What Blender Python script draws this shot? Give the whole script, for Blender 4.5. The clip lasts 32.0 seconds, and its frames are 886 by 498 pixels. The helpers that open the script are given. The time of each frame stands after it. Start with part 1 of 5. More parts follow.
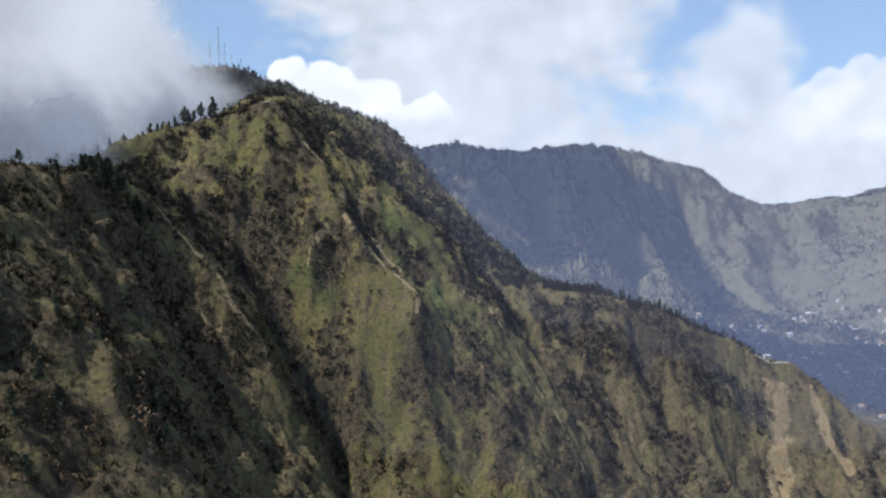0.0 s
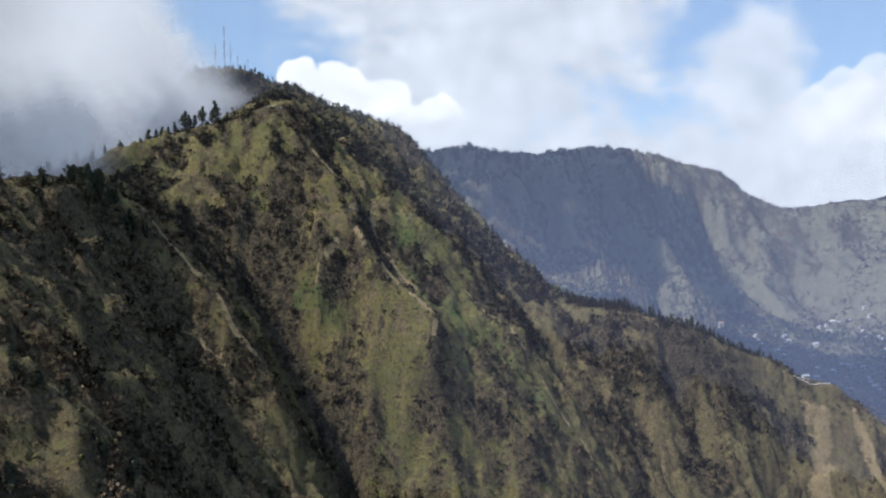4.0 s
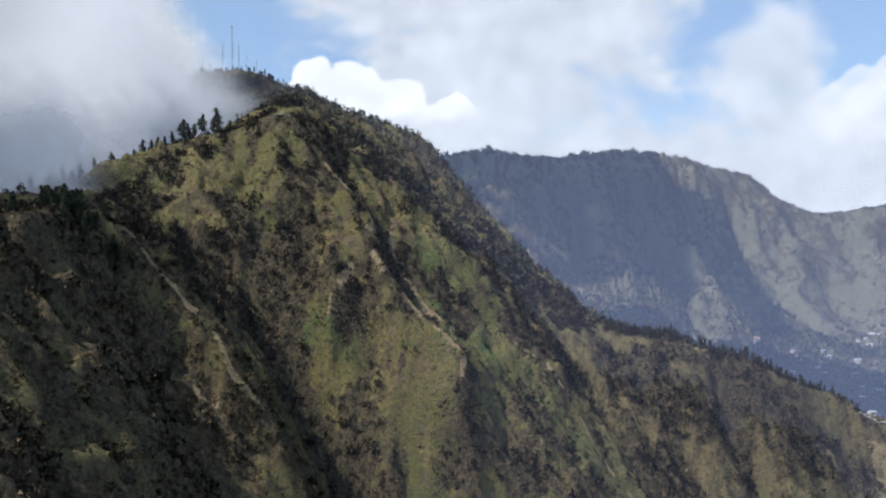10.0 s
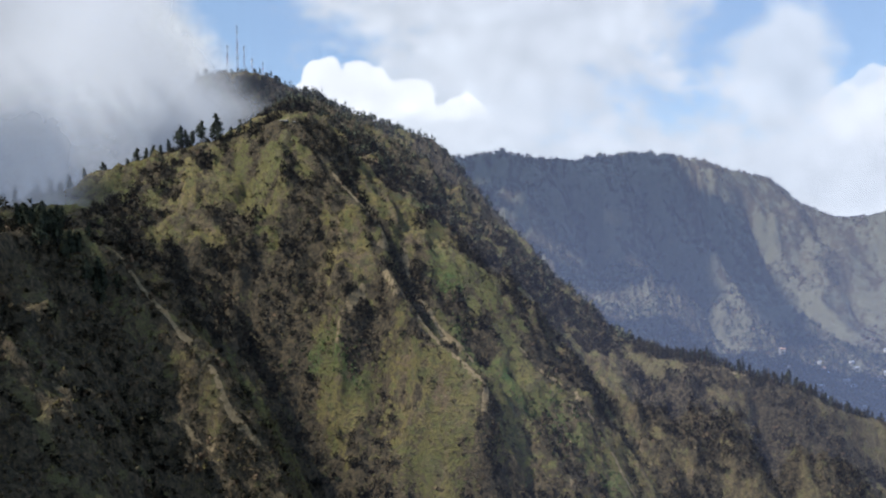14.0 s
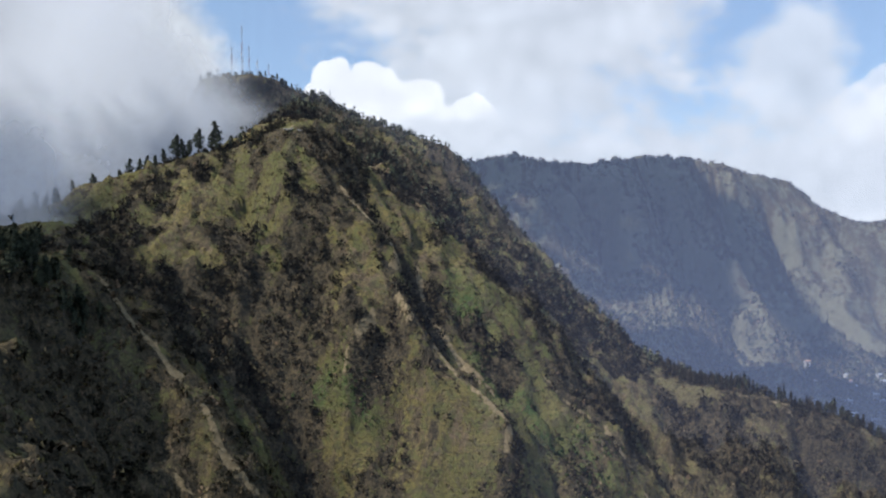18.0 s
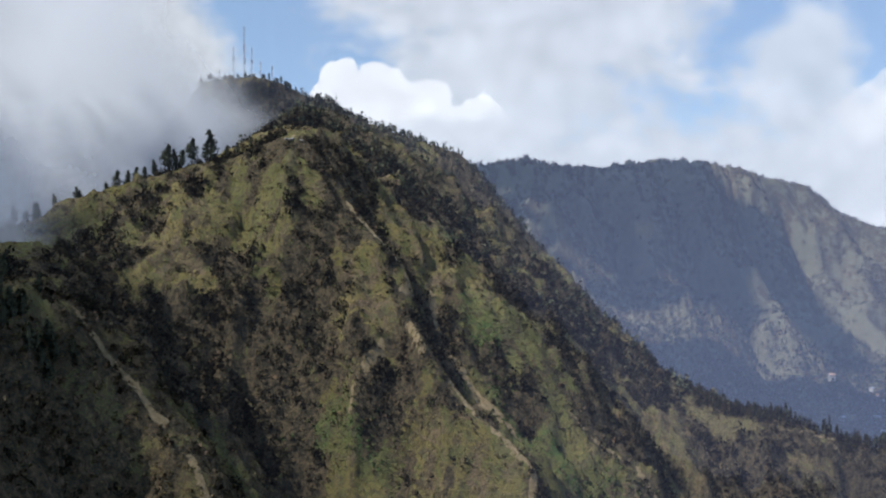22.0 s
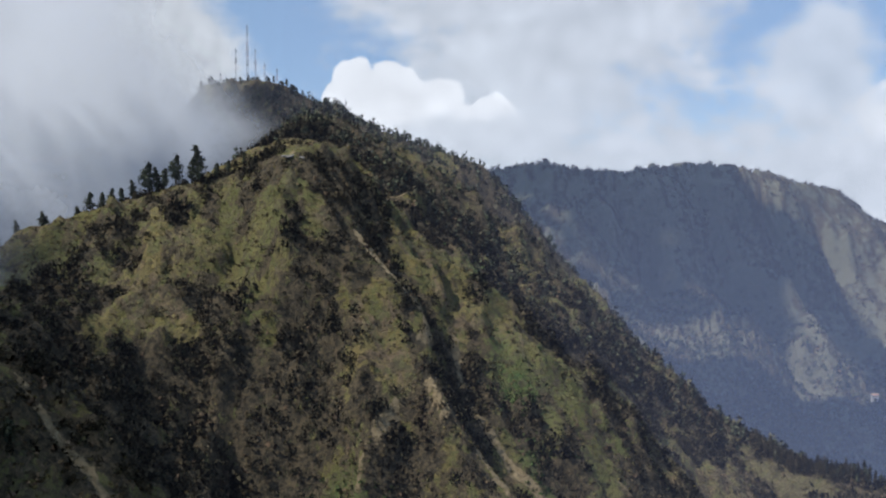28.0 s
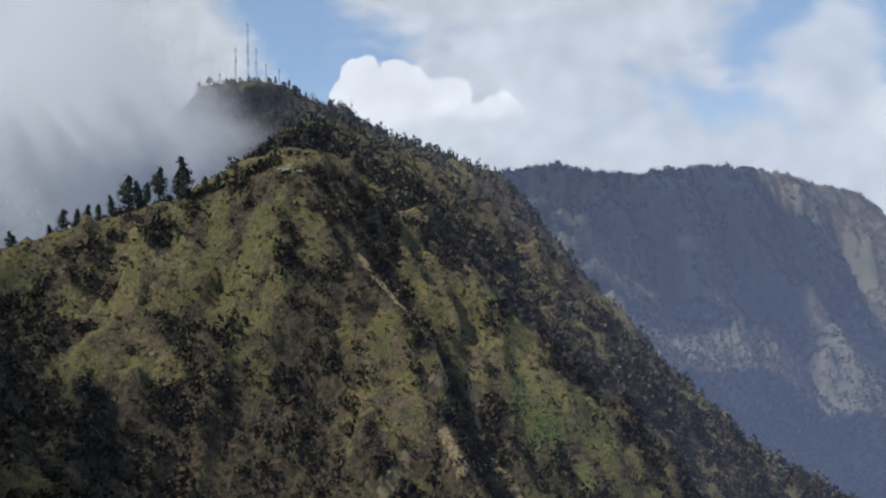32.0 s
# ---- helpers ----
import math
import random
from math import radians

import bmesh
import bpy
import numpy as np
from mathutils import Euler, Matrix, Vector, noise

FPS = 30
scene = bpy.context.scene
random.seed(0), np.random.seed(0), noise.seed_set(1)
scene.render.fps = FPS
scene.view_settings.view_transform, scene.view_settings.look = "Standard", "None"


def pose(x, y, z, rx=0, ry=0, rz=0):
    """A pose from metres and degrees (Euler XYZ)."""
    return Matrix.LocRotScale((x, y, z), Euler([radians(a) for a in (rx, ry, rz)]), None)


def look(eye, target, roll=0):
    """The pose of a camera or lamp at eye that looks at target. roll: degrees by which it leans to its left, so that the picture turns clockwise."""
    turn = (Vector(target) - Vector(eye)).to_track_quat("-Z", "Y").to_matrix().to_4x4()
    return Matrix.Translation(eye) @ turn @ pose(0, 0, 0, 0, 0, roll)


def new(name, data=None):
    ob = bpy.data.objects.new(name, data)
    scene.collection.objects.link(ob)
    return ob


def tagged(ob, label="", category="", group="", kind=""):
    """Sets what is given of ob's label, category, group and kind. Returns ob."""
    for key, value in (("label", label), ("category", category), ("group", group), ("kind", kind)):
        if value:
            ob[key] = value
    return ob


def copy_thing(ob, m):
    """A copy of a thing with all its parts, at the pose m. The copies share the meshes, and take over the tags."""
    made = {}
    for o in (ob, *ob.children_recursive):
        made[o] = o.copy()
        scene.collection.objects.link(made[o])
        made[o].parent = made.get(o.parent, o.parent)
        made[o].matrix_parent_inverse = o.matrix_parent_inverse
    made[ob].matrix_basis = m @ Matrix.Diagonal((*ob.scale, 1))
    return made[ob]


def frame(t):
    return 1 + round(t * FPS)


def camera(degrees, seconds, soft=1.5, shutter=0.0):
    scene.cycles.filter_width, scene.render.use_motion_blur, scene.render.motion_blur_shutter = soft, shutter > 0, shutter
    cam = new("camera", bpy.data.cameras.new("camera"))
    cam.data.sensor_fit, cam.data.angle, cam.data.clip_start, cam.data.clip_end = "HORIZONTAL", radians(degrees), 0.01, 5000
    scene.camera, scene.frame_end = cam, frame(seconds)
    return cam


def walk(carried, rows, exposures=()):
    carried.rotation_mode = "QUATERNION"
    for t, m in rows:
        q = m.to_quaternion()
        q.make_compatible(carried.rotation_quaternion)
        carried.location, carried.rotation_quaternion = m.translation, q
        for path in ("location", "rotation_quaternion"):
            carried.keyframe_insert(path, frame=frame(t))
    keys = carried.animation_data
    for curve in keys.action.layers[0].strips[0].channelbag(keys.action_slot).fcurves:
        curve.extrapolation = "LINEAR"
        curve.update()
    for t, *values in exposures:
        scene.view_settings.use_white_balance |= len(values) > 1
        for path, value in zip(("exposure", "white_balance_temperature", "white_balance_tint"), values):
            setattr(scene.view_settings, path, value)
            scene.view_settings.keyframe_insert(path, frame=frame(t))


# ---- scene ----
cam = camera(61.1, 32.0, soft=2.1)
METRES, EYE, TILT, LEAN, TURN = 350.0, 300.0, -4.0, 0.0, 0.0
ROWS = [
    (0.0, 0.0, 0.0, 0.0, 0.0, 0.0, -0.0),
    (0.5, -0.0029, 0.0158, 0.0044, 0.06, -0.0, -0.01),
    (1.0, -0.0053, 0.0311, 0.0088, 0.14, 0.01, -0.03),
    (1.5, -0.008, 0.047, 0.0128, 0.23, 0.02, -0.04),
    (2.0, -0.0103, 0.0627, 0.0172, 0.33, 0.01, -0.04),
    (2.5, -0.0126, 0.0784, 0.0211, 0.43, 0.01, -0.03),
    (3.0, -0.0151, 0.0943, 0.0254, 0.52, 0.01, -0.04),
    (3.5, -0.018, 0.1102, 0.0294, 0.6, 0.02, -0.05),
    (5.5, -0.0253, 0.1717, 0.0463, 1.04, 0.01, -0.07),
    (6.0, -0.0282, 0.1873, 0.0508, 1.11, 0.02, -0.08),
    (6.5, -0.0306, 0.203, 0.0551, 1.21, 0.01, -0.08),
    (7.0, -0.0327, 0.2181, 0.0597, 1.31, -0.01, -0.09),
    (7.5, -0.0357, 0.2342, 0.0637, 1.4, -0.02, -0.09),
    (8.0, -0.0381, 0.2496, 0.0687, 1.5, -0.04, -0.11),
    (8.5, -0.0412, 0.2649, 0.0723, 1.55, -0.02, -0.11),
    (9.0, -0.0437, 0.2801, 0.0763, 1.64, -0.01, -0.13),
    (9.5, -0.0461, 0.2956, 0.0805, 1.75, -0.03, -0.13),
    (10.0, -0.0489, 0.3107, 0.0847, 1.8, -0.02, -0.15),
    (10.5, -0.0515, 0.3258, 0.0888, 1.87, -0.03, -0.16),
    (11.0, -0.0541, 0.3413, 0.0929, 1.96, -0.02, -0.17),
    (11.5, -0.0566, 0.3558, 0.0968, 2.03, -0.01, -0.18),
    (12.0, -0.0592, 0.3719, 0.1013, 2.13, -0.02, -0.19),
    (12.5, -0.0618, 0.3863, 0.1052, 2.2, -0.03, -0.19),
    (13.0, -0.0645, 0.4025, 0.1096, 2.32, -0.03, -0.19),
    (13.5, -0.0671, 0.4174, 0.1138, 2.42, -0.03, -0.2),
    (14.0, -0.0699, 0.4331, 0.1185, 2.51, -0.03, -0.21),
    (14.5, -0.0723, 0.4469, 0.1224, 2.59, -0.03, -0.23),
    (16.5, -0.0815, 0.503, 0.1398, 2.94, -0.04, -0.26),
    (17.0, -0.084, 0.5172, 0.1434, 3.02, -0.01, -0.27),
    (17.5, -0.0866, 0.5313, 0.1476, 3.08, -0.01, -0.29),
    (18.0, -0.0892, 0.5456, 0.1514, 3.19, 0.01, -0.31),
    (18.5, -0.0915, 0.56, 0.1555, 3.27, -0.0, -0.32),
    (19.0, -0.0939, 0.5737, 0.1596, 3.32, 0.0, -0.33),
    (19.5, -0.0966, 0.5878, 0.1638, 3.38, 0.01, -0.36),
    (20.0, -0.099, 0.602, 0.1679, 3.45, 0.0, -0.37),
    (20.5, -0.1016, 0.6165, 0.172, 3.53, 0.01, -0.39),
    (21.0, -0.104, 0.6308, 0.1762, 3.6, 0.03, -0.41),
    (21.5, -0.1064, 0.6447, 0.1803, 3.67, 0.03, -0.42),
    (22.0, -0.1089, 0.6593, 0.1845, 3.74, 0.04, -0.44),
    (22.5, -0.1115, 0.6739, 0.1887, 3.82, 0.02, -0.45),
    (23.0, -0.1139, 0.6886, 0.1931, 3.92, 0.01, -0.45),
    (23.5, -0.1166, 0.7035, 0.1971, 3.99, 0.02, -0.45),
    (24.0, -0.1191, 0.7178, 0.2015, 4.07, 0.01, -0.48),
    (24.5, -0.1217, 0.7324, 0.2059, 4.13, -0.01, -0.49),
    (25.0, -0.1242, 0.7471, 0.2101, 4.21, -0.02, -0.51),
    (25.5, -0.1267, 0.7621, 0.2142, 4.29, -0.02, -0.52),
    (27.5, -0.1346, 0.8198, 0.231, 4.65, -0.04, -0.49),
    (28.0, -0.137, 0.8344, 0.2352, 4.71, -0.05, -0.51),
    (28.5, -0.1391, 0.8479, 0.2392, 4.76, -0.07, -0.53),
    (29.0, -0.1416, 0.8633, 0.2438, 4.84, -0.09, -0.54),
    (29.5, -0.144, 0.8768, 0.2475, 4.88, -0.1, -0.55),
    (30.0, -0.147, 0.8934, 0.2522, 5.0, -0.12, -0.58),
    (30.5, -0.1496, 0.9068, 0.256, 5.04, -0.13, -0.61),
    (31.0, -0.1521, 0.9224, 0.2602, 5.13, -0.16, -0.6),
    (31.5, -0.1547, 0.936, 0.2638, 5.2, -0.15, -0.63),
    (32.0, -0.1571, 0.9503, 0.2678, 5.26, -0.17, -0.64),
]
walk(cam, [(t, pose(0, 0, EYE, TILT, LEAN, TURN) @ pose(METRES * x, METRES * y, METRES * z, 90 + pitch, roll, yaw)) for t, x, y, z, yaw, pitch, roll in ROWS],
     ((0.0, 0.36, 6030, 10), (16.0, 0.32, 6030, 10), (26.0, 0.15, 6030, 10), (32.0, 0.04, 6030, 10)))

# world: hazy daylight, sun high on the left and a little behind the path
SUN = Vector((-0.50, -0.32, 0.80)).normalized()
sun = new("sun", bpy.data.lights.new("sun", "SUN"))
sun.data.energy, sun.data.angle, sun.data.color = 4.7, radians(0.8), (1.0, 0.95, 0.87)
sun.matrix_world = look(SUN * 3000, (0, 0, 0))


class Nodes:
    """Short hand for a node tree."""

    def __init__(self, tree):
        self.tree = tree
        tree.nodes.clear()

    def add(self, kind, **sockets):
        node = self.tree.nodes.new(kind)
        for key, value in sockets.items():
            self.put(node.inputs[key.replace("_", " ")], value)
        return node

    def put(self, socket, value):
        if isinstance(value, bpy.types.NodeSocket):
            self.tree.links.new(value, socket)
        elif value is not None:
            socket.default_value = value

    def math(self, op, a, b=0.0, c=None, clamp=False):
        node = self.tree.nodes.new("ShaderNodeMath")
        node.operation, node.use_clamp = op, clamp
        for n, value in enumerate((a, b, c)):
            self.put(node.inputs[n], value)
        return node.outputs[0]

    def ramp(self, value, a, b, lo=0.0, hi=1.0, smooth=True):
        node = self.tree.nodes.new("ShaderNodeMapRange")
        node.interpolation_type = "SMOOTHSTEP" if smooth else "LINEAR"
        for n, v in enumerate((value, a, b, lo, hi)):
            self.put(node.inputs[n], v)
        return node.outputs[0]

    def mix(self, factor, a, b, blend="MIX"):
        node = self.tree.nodes.new("ShaderNodeMix")
        node.data_type, node.blend_type = "RGBA", blend
        self.put(node.inputs[0], factor)
        self.put(node.inputs[6], a if isinstance(a, bpy.types.NodeSocket) else (*a, 1))
        self.put(node.inputs[7], b if isinstance(b, bpy.types.NodeSocket) else (*b, 1))
        return node.outputs[2]

    def noise(self, vector, scale, detail=4.0, rough=0.55, distortion=0.0, colour=False):
        node = self.add("ShaderNodeTexNoise", Vector=vector, Scale=scale, Detail=detail, Roughness=rough, Distortion=distortion)
        return node.outputs[1 if colour else 0]

    def xyz(self, x, y, z):
        return self.add("ShaderNodeCombineXYZ", X=x, Y=y, Z=z).outputs[0]

    def split(self, vector):
        return self.add("ShaderNodeSeparateXYZ", Vector=vector).outputs

    def scaled(self, vector, scale):
        node = self.tree.nodes.new("ShaderNodeVectorMath")
        node.operation = "MULTIPLY"
        self.put(node.inputs[0], vector)
        self.put(node.inputs[1], scale)
        return node.outputs[0]


world = bpy.data.worlds.new("sky")
scene.world = world
world.use_nodes = True
n = Nodes(world.node_tree)
sky = n.tree.nodes.new("ShaderNodeTexSky")
sky.sky_type, sky.sun_disc = "NISHITA", False
sky.sun_elevation, sky.sun_rotation = math.asin(SUN.z), math.atan2(SUN.x, SUN.y)
sky.altitude, sky.dust_density, sky.air_density = 2000, 1.2, 1.0
way = n.split(n.add("ShaderNodeTexCoord").outputs["Generated"])
ahead = n.math("MAXIMUM", way[1], 0.12)
u0, w0 = n.math("DIVIDE", way[0], ahead), n.math("DIVIDE", way[2], ahead)
flat = n.xyz(u0, n.math("MULTIPLY", w0, 1.5), 0.0)
billow = n.noise(flat, 7.0, 8.0, 0.62, 0.3)
curl = n.noise(flat, 22.0, 6.0, 0.6)
wisp = n.noise(flat, 3.2, 5.0, 0.55, 0.6)
puff = n.add("ShaderNodeTexVoronoi", Vector=n.xyz(n.math("ADD", u0, n.math("MULTIPLY", billow, 0.03)), w0, 0.3), Scale=26.0)
puff.feature, puff.inputs["Smoothness"].default_value = "SMOOTH_F1", 0.35
puff2 = n.add("ShaderNodeTexVoronoi", Vector=n.xyz(n.math("ADD", u0, n.math("MULTIPLY", curl, 0.02)), w0, 0.7), Scale=60.0)
puff2.feature, puff2.inputs["Smoothness"].default_value = "SMOOTH_F1", 0.35
lumpy = n.math("ADD", n.math("MULTIPLY", puff.outputs[0], -0.55), n.math("MULTIPLY", puff2.outputs[0], -0.22))
rough_edge = n.math("ADD", n.math("ADD", lumpy, 0.42), n.math("MULTIPLY", n.math("SUBTRACT", curl, 0.5), 0.7))
soft_edge = n.math("ADD", n.math("MULTIPLY", n.math("SUBTRACT", wisp, 0.5), 1.5), n.math("ADD", n.math("MULTIPLY", n.math("SUBTRACT", billow, 0.5), 1.0), n.math("MULTIPLY", n.math("SUBTRACT", curl, 0.5), 0.8)))
tone = n.math("ADD", n.ramp(billow, 0.3, 0.72, 0.86, 1.03), n.math("MULTIPLY", n.math("ADD", lumpy, 0.34), 0.30))


def cloud(colour, u, w, ru, rw, bright, crisp, level=1.0, ragged=1.0):
    """Lays one bank of cloud over the sky, in the directions round (u, w)."""
    du, dw = n.math("DIVIDE", n.math("SUBTRACT", u0, u), ru), n.math("DIVIDE", n.math("SUBTRACT", w0, w), rw)
    far = n.math("SQRT", n.math("ADD", n.math("MULTIPLY", du, du), n.math("MULTIPLY", dw, dw)))
    body = n.math("ADD", n.math("SUBTRACT", 1.0, far), n.math("MULTIPLY", rough_edge, ragged) if crisp else n.math("MULTIPLY", soft_edge, 0.75))
    mask = n.ramp(body, 0.0, 0.2 * ragged if crisp else 0.45, 0.0, level)
    lit = n.add("ShaderNodeCombineColor", Red=n.math("MULTIPLY", tone, bright[0]), Green=n.math("MULTIPLY", tone, bright[1]), Blue=n.math("MULTIPLY", tone, bright[2])).outputs[0]
    return n.mix(mask, colour, lit)


SKY_GAIN = 0.092
clear = n.mix(0.45, n.mix(1.0, sky.outputs[0], (SKY_GAIN, SKY_GAIN, SKY_GAIN), "MULTIPLY"), (0.39, 0.55, 0.75))
GREY, MILK, WHITE, BRIGHT = (0.63, 0.65, 0.665), (0.67, 0.695, 0.715), (0.79, 0.80, 0.80), (0.91, 0.91, 0.90)
c = cloud(clear, 0.06, 0.33, 0.36, 0.30, GREY, False, 0.97)
c = cloud(c, 0.02, 0.14, 0.26, 0.12, MILK, False, 0.9)
c = cloud(c, 0.40, 0.16, 0.09, 0.13, MILK, False, 0.85)
c = cloud(c, 0.20, 0.00, 0.70, 0.15, MILK, False, 1.0)
c = cloud(c, 0.53, 0.04, 0.15, 0.13, WHITE, False, 0.55)
c = cloud(c, -0.57, 0.20, 0.24, 0.26, GREY, False, 1.0)
# the heaped cumulus behind the shoulder: a soft body with crisp heads
c = cloud(c, -0.12, 0.085, 0.15, 0.05, BRIGHT, True, 0.9)
for u, w, ru, rw in ((-0.222, 0.128, 0.026, 0.03), (-0.200, 0.148, 0.036, 0.034), (-0.155, 0.150, 0.036, 0.034), (-0.178, 0.115, 0.07, 0.04), (-0.112, 0.124, 0.034, 0.028), (-0.085, 0.126, 0.036, 0.032), (-0.105, 0.095, 0.07, 0.04),
                     (-0.018, 0.110, 0.034, 0.024), (-0.045, 0.088, 0.06, 0.03)):
    c = cloud(c, u, w, ru, rw, BRIGHT, True, 1.0, 0.8)
c = cloud(c, -0.02, 0.07, 0.2, 0.05, MILK, False, 0.9)
for u, w, ru, rw in ((0.56, 0.115, 0.075, 0.045), (0.60, 0.15, 0.05, 0.045), (0.50, 0.085, 0.06, 0.03)):
    c = cloud(c, u, w, ru, rw, WHITE, True, 0.85)
for u, w, ru, rw in ((0.515, 0.138, 0.040, 0.032), (0.560, 0.150, 0.048, 0.040), (0.476, 0.118, 0.034, 0.026), (0.535, 0.110, 0.08, 0.035)):
    c = cloud(c, u, w, ru, rw, WHITE, True, 0.7, 1.0)
c = cloud(c, 0.50, 0.035, 0.22, 0.05, MILK, False, 0.85)
# round and behind, a broken sky of the same kind
turned = n.math("GREATER_THAN", 0.12, way[1])
around = n.noise(n.xyz(way[0], way[1], n.math("MULTIPLY", way[2], 1.6)), 2.2, 6.0, 0.6)
c2 = n.mix(n.ramp(around, 0.52, 0.66), n.mix(1.0, clear, (1.15, 1.2, 1.35), "MULTIPLY"), (0.70, 0.72, 0.76))
c = n.mix(turned, c, c2)
n.tree.links.new(n.add("ShaderNodeBackground", Color=c, Strength=1.0).outputs[0], n.add("ShaderNodeOutputWorld").inputs[0])

# crests, spurs and gullies of the place: each a run of (x, y, height)
RUNS = {}

RUNS["summit_spine"] = [(-620, 1090, 170), (-470, 1060, 330), (-385, 1045, 440), (-352, 1040, 476), (-299, 1037, 480), (-262, 1028, 471), (-218, 1005, 446), (-161, 965, 418), (-113, 925, 402), (-67, 894, 388), (-43, 890, 360), (-13, 886, 320), (19, 884, 284), (50, 880, 252), (79, 858, 223), (98, 820, 210), (107, 760, 208), (112, 712, 209), (128, 704, 209)]
RUNS["road_crest"] = [(128, 704, 209), (146, 700, 208), (172, 697, 203), (199, 697, 193), (231, 704, 179), (264, 722, 166), (297, 740, 157), (313, 732, 142), (342, 728, 139), (362, 722, 122), (393, 716, 95), (427, 708, 63), (489, 690, 6), (520, 640, -30)]
RUNS["west_crest"] = [(-211, 1000, 448), (-181, 800, 409), (-148, 650, 384), (-182, 664, 373), (-210, 656, 366), (-256, 644, 351), (-283, 632, 337), (-310, 610, 326), (-345, 560, 318), (-420, 520, 322)]
RUNS["left_crest"] = [(-310, 610, 326), (-262, 560, 318), (-229, 526, 313), (-224, 480, 316), (-229, 400, 318), (-245, 300, 322), (-270, 180, 330), (-300, 0, 330), (-320, -300, 330)]
RUNS["path_spur"] = [(-229, 526, 315), (-213, 529, 305), (-202, 527, 295), (-192, 526, 284), (-182, 526, 271), (-170, 521, 259), (-150, 512, 243), (-143, 511, 228), (-125, 513, 203), (-112, 516, 178), (-97, 528, 146), (-83, 535, 119), (-76, 538, 102)]
RUNS["near_spur"] = [(-152, 225, 288), (-145, 243, 276), (-138, 259, 264), (-130, 269, 253), (-119, 266, 244), (-108, 259, 236), (-100, 250, 226), (-92, 240, 211), (-82, 228, 194), (-74, 218, 180), (-45, 190, 120)]
RUNS["rib_a"] = [(-235, 450, 292), (-205, 445, 272), (-172, 418, 247), (-160, 424, 224), (-148, 436, 198), (-132, 448, 161)]
RUNS["rib_b"] = [(-172, 500, 238), (-150, 500, 206), (-125, 500, 172)]
RUNS["rib_c"] = [(-124, 455, 148), (-100, 458, 136), (-68, 455, 113)]
RUNS["centre_spur"] = [(-148, 650, 384), (-126, 643, 358), (-106, 632, 334), (-89, 628, 317), (-80, 620, 308), (-84, 606, 294), (-73, 594, 279), (-62, 595, 265), (-41, 580, 243), (-18, 570, 229), (-18, 560, 208), (-24, 554, 186), (-23, 548, 157), (-35, 535, 123), (-53, 515, 88)]
RUNS["split_spur"] = [(-84, 606, 294), (-89, 602, 281), (-97, 590, 271), (-104, 581, 261)]
RUNS["apron"] = [(-128, 584, 232), (-115, 579, 223), (-100, 572, 217), (-89, 577, 216), (-78, 575, 212), (-68, 572, 205)]
RUNS["apron_foot"] = [(-112, 564, 186), (-99, 562, 181), (-80, 552, 171), (-58, 543, 160)]
RUNS["twin_spur"] = [(-46, 655, 296), (-43, 646, 291), (-30, 638, 275), (-16, 630, 253), (0, 630, 238), (14, 630, 221), (38, 626, 205), (61, 610, 174), (70, 603, 154), (91, 592, 127), (113, 575, 87)]
RUNS["scar_spur"] = [(38, 626, 205), (32, 596, 180), (29, 568, 156), (47, 556, 130), (62, 545, 96)]
RUNS["face_rib"] = [(94, 702, 195), (112, 684, 167), (136, 668, 135), (156, 645, 97), (176, 625, 59)]
RUNS["face_rib_b"] = [(172, 697, 203), (193, 692, 173), (216, 680, 128), (241, 655, 78), (251, 630, 41)]
RUNS["face_rib_c"] = [(297, 740, 157), (298, 715, 119), (289, 690, 72), (263, 660, 28)]
RUNS["face_rib_d"] = [(345, 728, 135), (347, 712, 98), (351, 695, 59), (350, 670, 15)]
RUNS["dark_gully"] = [(-210, 572, 294), (-187, 583, 268), (-164, 588, 243), (-141, 578, 220), (-120, 566, 190), (-108, 551, 160), (-93, 547, 132), (-78, 541, 99), (-62, 500, 70), (-30, 440, 45), (20, 330, 15), (90, 150, -10), (160, -200, -30)]
RUNS["near_gully"] = [(-159, 330, 247), (-140, 335, 223), (-126, 345, 191), (-112, 350, 159), (-45, 380, 70)]
RUNS["mid_gully"] = [(-196, 488, 262), (-165, 478, 205), (-140, 462, 168), (-107, 445, 127)]
RUNS["centre_gully"] = [(-78, 634, 292), (-71, 617, 268), (-63, 608, 252), (-50, 601, 236), (-30, 594, 224), (-6, 586, 209), (4, 578, 188), (9, 568, 162), (15, 553, 126), (23, 535, 80), (20, 440, 45)]
RUNS["twin_gully"] = [(37, 735, 232), (56, 700, 204), (72, 670, 177), (89, 645, 147), (108, 622, 114), (128, 600, 78), (90, 520, 20)]
RUNS["face_gully"] = [(177, 695, 160), (187, 689, 131), (198, 676, 100), (212, 645, 63), (150, 560, 20)]
RUNS["face_gully_b"] = [(272, 705, 133), (267, 680, 86), (244, 650, 33)]
RUNS["scree_gully"] = [(323, 716, 119), (322, 698, 80), (308, 668, 25), (240, 560, 0)]
RUNS["knob_spur"] = [(-148, 650, 384), (-141, 664, 389), (-130, 675, 383), (-121, 680, 374), (-114, 676, 359), (-109, 668, 346)]
RUNS["knob_hollow"] = [(-129, 655, 371), (-118, 650, 352), (-110, 645, 338)]
RUNS["bench"] = [(-140, 760, 361), (-121, 728, 359), (-103, 742, 361), (-89, 758, 359)]
RUNS["flank_rib"] = [(-67, 894, 388), (-60, 862, 350), (-54, 828, 326), (-50, 760, 306), (-50, 700, 302), (-46, 655, 296)]
